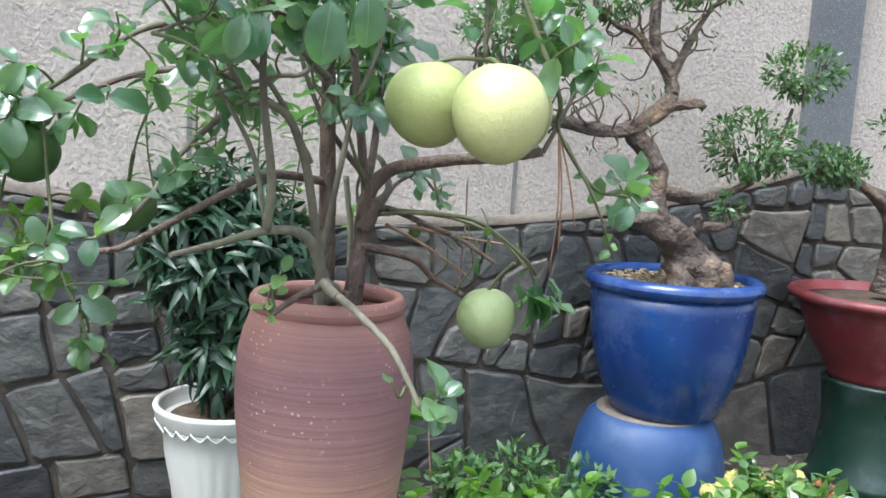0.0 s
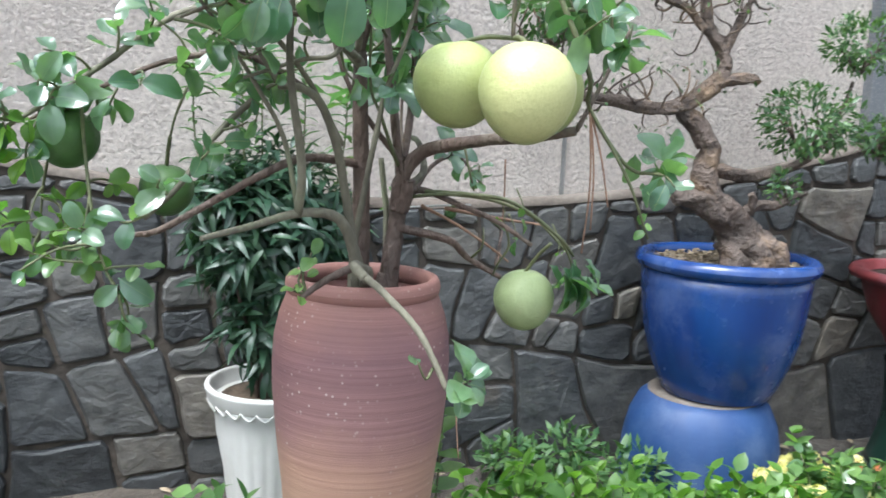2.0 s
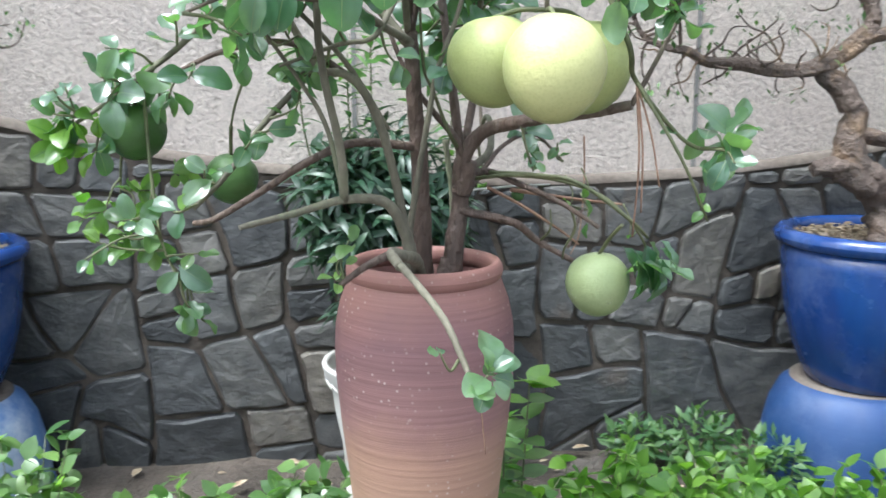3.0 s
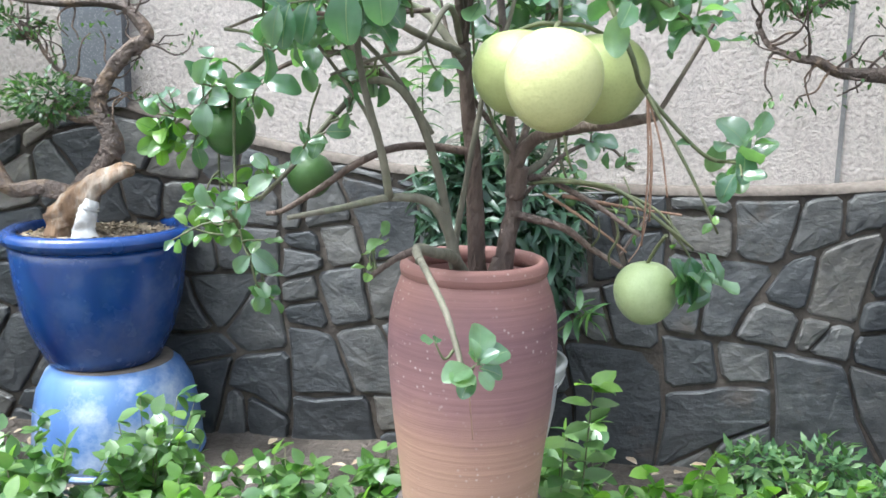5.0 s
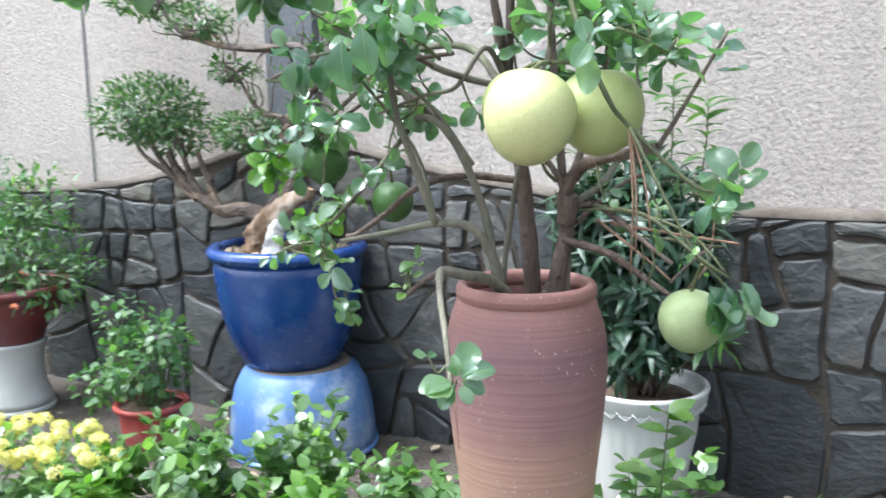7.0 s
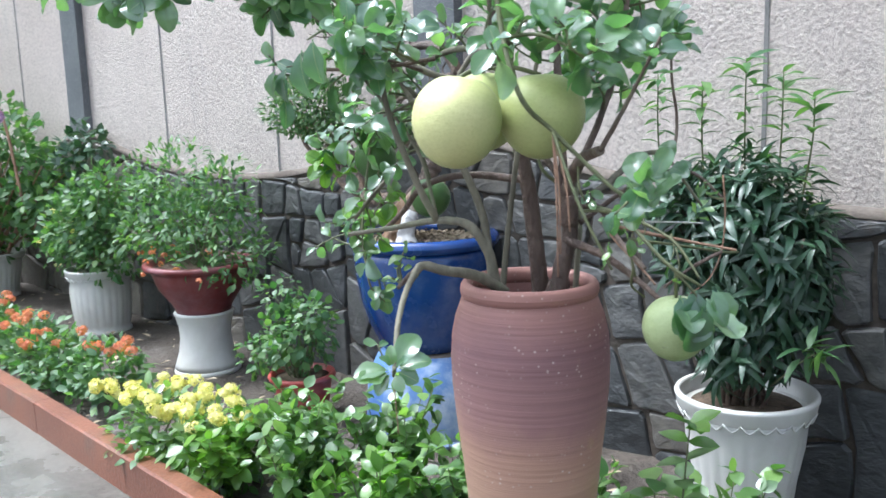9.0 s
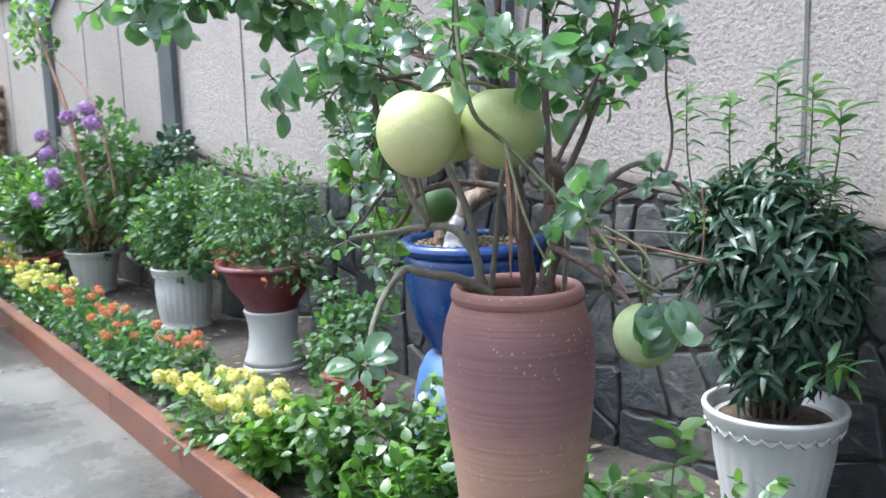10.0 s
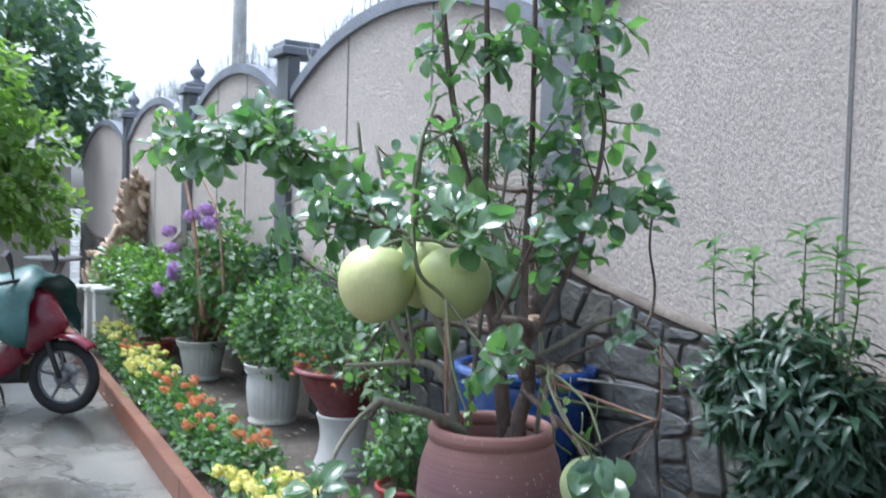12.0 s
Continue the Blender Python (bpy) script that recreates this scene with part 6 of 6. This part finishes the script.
# fallen leaves and husk on the bed
rng = random.Random(404)
vs, fs = [], []
for k in range(420):
    x = rng.uniform(-7, 3)
    y = rng.uniform(1.75, 3.1)
    place_leaf(vs, fs, (x, y, 0.045 + rng.uniform(0, 0.02)), Vector((rng.uniform(-1, 1), rng.uniform(-1, 1), rng.uniform(-0.1, 0.25))), (0, 0, 1), SMALL, rng.uniform(0.02, 0.07))
tagged(obj("fallen_leaves", vs, fs, M["chips"]), "dry fallen leaves scattered over the bed", "leaf litter", kind="stuff")


# ---- the far end of the yard ----
def spikes_on_wall():
    rng = random.Random(8)
    vs, fs = [], []
    x = -13.0
    while x < -1.3:
        if min(abs(x - p) for p in PILASTERS) > 0.2:
            z = arch(x) + 0.018
            y = WALL_Y + rng.uniform(0.02, 0.18)
            h = rng.uniform(0.12, 0.26)
            q = Vector((x + rng.uniform(-0.05, 0.05), y + rng.uniform(-0.03, 0.03), z + h))
            vs, fs = join((vs, fs), tube([(x, y, z), (x + rng.uniform(-0.02, 0.02), y, z + h * 0.5), q], 0.006, 0.003, 3, n=2))
            if rng.random() < 0.7:
                vs, fs = join((vs, fs), tube([(x, y, z + h * 0.5), q + Vector((rng.uniform(-0.09, 0.09), 0, -0.02))], 0.004, 0.002, 3, n=1))
        x += rng.uniform(0.02, 0.055)
    tagged(obj("wire_spike", vs, fs, M["wire"], wall, "pale upright wire spikes along the coping"), kind="stuff")


spikes_on_wall()


def driftwood(at):
    """A tall gnarled root, bleached and full of hollows."""
    rng = random.Random(19)
    t = thing("driftwood_root", at, "tall pale gnarled driftwood root standing by the wall", "driftwood")
    trunk = [(0.0, 0, 0), (-0.25, 0, 0.45), (-0.1, 0, 0.95), (0.22, 0, 1.4), (0.42, 0, 1.9), (0.6, 0, 2.25)]
    obj("trunk", *tube(trunk, 0.4, 0.16, 18, 0.28, rng, 8), M["root"], t)
    for k in range(80):
        p = smooth_path(trunk, 10)[rng.randrange(4, 48)]
        d = any_dir(rng)
        d.y -= 0.3
        q = p + d * rng.uniform(0.25, 0.5)
        obj("knot", *tube([p, (p + q) / 2 + 0.14 * any_dir(rng), q, q + 0.12 * any_dir(rng)], 0.085, rng.uniform(0.02, 0.05), 7, 0.38, rng, 4), M["root"], t)
    return t


root = driftwood((-10.15, 2.82, 0.02))
root.rotation_euler.z, root.scale = 0.95, (0.62, 0.62, 0.84)


def stone_table(at):
    t = thing("stone_table", at, "round pale stone garden table", "table")
    obj("tabletop", *lathe([(0.005, 0.70), (0.42, 0.70), (0.44, 0.715), (0.44, 0.75), (0.42, 0.76), (0.005, 0.76)], 40), M["slab"], t)
    obj("pedestal", *lathe([(0.005, 0), (0.24, 0), (0.22, 0.08), (0.12, 0.2), (0.1, 0.45), (0.16, 0.62), (0.2, 0.70), (0.005, 0.70)], 28), M["slab"], t)


stone_table((-13.2, 2.45, 0.0))


def stone_bench(at, w, d, h, turn, label):
    t = thing("stone_bench", at, label, "bench")
    t.rotation_euler.z = turn
    obj("seat", *box(-w / 2, w / 2, -d / 2, d / 2, h - 0.08, h, 0.015), M["slab"], t, smooth=False)
    for sx in (-1, 1):
        obj("leg", *box(sx * w * 0.33 - 0.05, sx * w * 0.33 + 0.05, -d * 0.4, d * 0.4, 0, h - 0.081, 0.01), M["slab"], t, smooth=False)


stone_bench((-10.4, 2.12, 0), 1.1, 0.36, 0.55, 0.4, "grey stone garden bench beside the table")
for x, y in ((-8.75, 2.32), (-8.45, 2.36)):
    t = thing("concrete_block", (x, y, 0.02), "white painted concrete block post at the bed's edge", "block", "white blocks")
    obj("block", *box(-0.095, 0.095, -0.095, 0.095, 0, 0.58, 0.02), M["white"], t, smooth=False)
    obj("cap", *box(-0.115, 0.115, -0.115, 0.115, 0.581, 0.64, 0.02), M["white"], t, smooth=False)


def motorbike(at, heading):
    """A small step-through motorbike, its front wheel at the origin, facing +x; a rain cape lies over its front."""
    rng = random.Random(4)
    t = thing("motorbike", at, "wine-red step-through motorbike covered with a dark green rain cape", "motorbike")
    t.rotation_euler.z = heading

    def ring(R, r, cx, n=40, m=10):
        vs, fs = [], []
        for i in range(n):
            a = 2 * math.pi * i / n
            for j in range(m):
                b = 2 * math.pi * j / m
                q = R + r * math.cos(b)
                vs.append((cx + q * math.cos(a), 0.85 * r * math.sin(b), 0.282 + q * math.sin(a)))
        for i in range(n):
            for j in range(m):
                fs.append((i * m + j, ((i + 1) % n) * m + j, ((i + 1) % n) * m + (j + 1) % m, i * m + (j + 1) % m))
        return vs, fs

    for cx in (0.0, -1.24):
        wheel = obj("wheel", *ring(0.198, 0.014, cx, 36, 8), M["alloy"], t)
        obj("tyre", *ring(0.24, 0.042, cx), M["tyre"], wheel, "worn black tyre")
        for k in range(5):
            a = 2 * math.pi * k / 5 + 0.3
            p0, p1 = (cx + 0.03 * math.cos(a), 0, 0.282 + 0.03 * math.sin(a)), (cx + 0.195 * math.cos(a + 0.15), 0, 0.282 + 0.195 * math.sin(a + 0.15))
            obj("spoke", *tube([p0, ((p0[0] + p1[0]) / 2, 0, (p0[2] + p1[2]) / 2), p1], 0.014, 0.010, 6, n=2), M["alloy"], wheel)
        hub = lathe([(0.005, -0.05), (0.045, -0.05), (0.05, -0.02), (0.05, 0.02), (0.045, 0.05), (0.005, 0.05)], 18)
        obj("hub", [(cx + x, z, 0.282 + y) for x, y, z in hub[0]], hub[1], M["alloy"], wheel)
        disc = lathe([(0.06, 0.030), (0.1, 0.030), (0.1, 0.034), (0.06, 0.034)], 28)
        obj("brake_disc", [(cx + x, z, 0.282 + y) for x, y, z in disc[0]], disc[1], M["wire"], wheel)
    for s in (-1, 1):
        obj("fork_leg", *tube([(0.0, s * 0.062, 0.282), (-0.07, s * 0.062, 0.47), (-0.15, s * 0.062, 0.68)], 0.019, 0.022, 10, n=3), M["bike_dark"], t)

    def shell(rows, mat, name, label=""):
        """A rounded panel from cross-sections (x, half width, z low, z high)."""
        vs, fs, n = [], [], 12
        for x, w, z0, z1 in rows:
            for k in range(n):
                a = 2 * math.pi * k / n
                c, s2 = math.cos(a), math.sin(a)
                vs.append((x, w * math.copysign(abs(c) ** 0.7, c), (z0 + z1) / 2 + (z1 - z0) / 2 * math.copysign(abs(s2) ** 0.7, s2)))
        for i in range(len(rows) - 1):
            for k in range(n):
                fs.append((i * n + k, i * n + (k + 1) % n, (i + 1) * n + (k + 1) % n, (i + 1) * n + k))
        fs += [tuple(range(n))[::-1], tuple((len(rows) - 1) * n + k for k in range(n))]
        return obj(name, vs, fs, M[mat], t, label)

    vs, fs = [], []
    for i in range(15):
        a = radians(44 + 6.6 * i)
        for k in range(7):
            b = math.pi * k / 6
            q = 0.300 + 0.035 * math.sin(b)
            vs.append((q * math.cos(a) * 1.0, 0.068 * math.cos(b), 0.282 + q * math.sin(a)))
    for i in range(14):
        for k in range(6):
            fs.append((i * 7 + k, i * 7 + k + 1, i * 7 + k + 8, i * 7 + k + 7))
    fender = obj("front_fender", vs, fs, M["bike_red"], t, "wine-red front fender")
    fender.modifiers.new("thickness", "SOLIDIFY").thickness = 0.006
    shell([(0.02, 0.03, 0.66, 0.70), (-0.03, 0.09, 0.60, 0.76), (-0.12, 0.14, 0.52, 0.90), (-0.2, 0.16, 0.46, 0.96), (-0.27, 0.15, 0.42, 0.92)], "bike_red", "front_fairing", "glossy wine-red front fairing")
    shell([(-0.27, 0.15, 0.40, 0.80), (-0.36, 0.17, 0.30, 0.62), (-0.48, 0.16, 0.24, 0.46), (-0.62, 0.13, 0.22, 0.42)], "bike_red", "leg_shield")
    shell([(-0.3, 0.08, 0.22, 0.40), (-0.7, 0.10, 0.20, 0.42), (-1.0, 0.08, 0.24, 0.42)], "bike_dark", "engine")
    shell([(-0.62, 0.10, 0.42, 0.66), (-0.85, 0.13, 0.45, 0.72), (-1.2, 0.12, 0.5, 0.76), (-1.5, 0.06, 0.6, 0.76)], "bike_red", "rear_body")
    shell([(-0.60, 0.10, 0.70, 0.76), (-0.8, 0.13, 0.72, 0.80), (-1.2, 0.14, 0.76, 0.84), (-1.45, 0.09, 0.78, 0.83)], "bike_dark", "saddle", "black saddle")
    obj("handlebar", *tube([(-0.30, 0.36, 1.0), (-0.22, 0.2, 1.02), (-0.2, 0, 1.0), (-0.22, -0.2, 1.02), (-0.30, -0.36, 1.0)], 0.016, 0.016, 8), M["bike_dark"], t)
    for s in (-1, 1):
        obj("mirror", *tube([(-0.25, s * 0.26, 1.02), (-0.24, s * 0.3, 1.12), (-0.26, s * 0.31, 1.2), (-0.27, s * 0.33, 1.22)], 0.006, 0.035, 8), M["bike_dark"], t)
    obj("exhaust", *tube([(-0.5, -0.13, 0.24), (-0.9, -0.15, 0.24), (-1.45, -0.16, 0.34)], 0.03, 0.05, 12), M["bike_dark"], t)
    obj("side_stand", *tube([(-0.62, 0.1, 0.24), (-0.62, 0.2, 0.1), (-0.64, 0.26, 0.0)], 0.01, 0.01, 6), M["bike_dark"], t)
    # cape: a draped, folded sheet over the handlebar and saddle
    vs, fs, n, m = [], [], 26, 22
    for i in range(n + 1):
        for j in range(m + 1):
            u, v = -0.08 - 0.80 * i / n, -1 + 2 * j / m
            side = abs(v)
            top = 1.10 - 0.20 * max(0, (-u - 0.30)) - 0.4 * max(0, u + 0.2)
            w = 0.14 + 0.26 * min(1.0, side * 1.2)
            fold = 0.03 * math.sin(17 * u + 5 * v) + 0.03 * noise.noise(Vector((u * 6, v * 4, 0)))
            z = top - 0.50 * max(0, side - 0.25) ** 1.1 / 0.75 + fold * (0.4 + side)
            vs.append((u + 0.06 * noise.noise(Vector((u * 4, v * 5, 3))), math.copysign(w, v) * min(1, side * 2.2) + 0.5 * fold, z))
    for i in range(n):
        for j in range(m):
            a = i * (m + 1) + j
            fs.append((a, a + 1, a + m + 2, a + m + 1))
    cape = tagged(obj("rain_cape", vs, fs, M["tarp"], t, "dark green folded rain cape"), "")
    cape.modifiers.new("thickness", "SOLIDIFY").thickness = 0.006
    return t


motorbike((-5.0, 1.47, -0.004), math.atan2(0.80, 0.60))


def yard_tree(at, height, blobs, count, size, mat, label, seed, r=0.08):
    rng = random.Random(seed)
    t = thing("tree", at, label, "tree", "yard trees")
    top = Vector((0.05, 0.0, height * 0.62))
    obj("trunk", *tube([(0, 0, 0), (0.04, 0.03, height * 0.3), top], r, r * 0.6, 10, 0.08, rng), M["bonsai"], t)
    for c, rad in blobs:
        q = Vector(c)
        obj("limb", *tube([top * rng.uniform(0.6, 1.0), (top + q) / 2 + 0.15 * any_dir(rng), q], r * 0.5, r * 0.15, 7, 0.08, rng), M["bonsai"], t)
    tagged(obj("crown", *crown_mesh(blobs, count, SMALL, size, rng, 0.35), M[mat], t), kind="stuff")


yard_tree((-8.1, 0.74, 0), 2.6, [((0.1, 0.35, 1.75), (0.75, 0.75, 0.5)), ((0.0, 0.1, 2.35), (0.9, 0.8, 0.5)), ((0.1, 0.9, 1.5), (0.5, 0.45, 0.4)), ((-0.2, -0.6, 2.0), (0.8, 0.7, 0.7)), ((0.3, 0.75, 2.2), (0.5, 0.45, 0.4)), ((0.1, -0.2, 1.3), (0.6, 0.7, 0.4)), ((0.2, 0.2, 2.9), (0.7, 0.6, 0.35))], 8000, 0.12, "leaf_tree", "small leafy yard tree with bright green leaves", 301)
yard_tree((-15.5, 1.6, 0), 5.5, [((0, 0.4, 4.1), (1.6, 1.6, 1.0)), ((0, 1.3, 3.4), (1.2, 1.1, 0.8)), ((0.2, -1.0, 4.6), (1.6, 1.7, 1.2)), ((0, 0.6, 5.2), (1.3, 1.2, 0.8)), ((0.3, -1.2, 2.9), (1.5, 1.8, 1.0)), ((0, 2.0, 2.9), (0.8, 0.8, 0.6))], 7000, 0.24, "leaf_tree_far", "tall dark tree behind the yard", 302, 0.16)
yard_tree((-13.5, -1.5, 0), 4.5, [((0, 0, 3.2), (1.6, 1.8, 1.1)), ((0.2, 1.6, 2.2), (1.0, 1.0, 0.9)), ((0.1, 0.2, 1.9), (1.3, 1.6, 0.9)), ((0, 1.8, 1.0), (0.9, 1.1, 0.8))], 5200, 0.2, "leaf_tree_far", "dense dark tree at the end of the yard", 303, 0.13)

# plain wall closing the yard's end
tagged(obj("wall_end", *box(-18.2, -18.0, -14, 3.4, -0.1, 2.4), M["stucco"], smooth=False), "plain grey wall at the yard's end", "wall", kind="structure")


def utility_pole(at):
    t = thing("utility_pole", at, "tall grey concrete utility pole behind the wall", "pole")
    obj("shaft", *lathe([(0.005, 0), (0.15, 0), (0.10, 8.5), (0.005, 8.5)], 16), M["slab"], t)
    obj("crossarm", *box(-0.9, 0.9, -0.05, 0.05, 7.6, 7.72, 0.01), M["slab"], t, smooth=False)


utility_pole((-12.8, 5.3, 0))
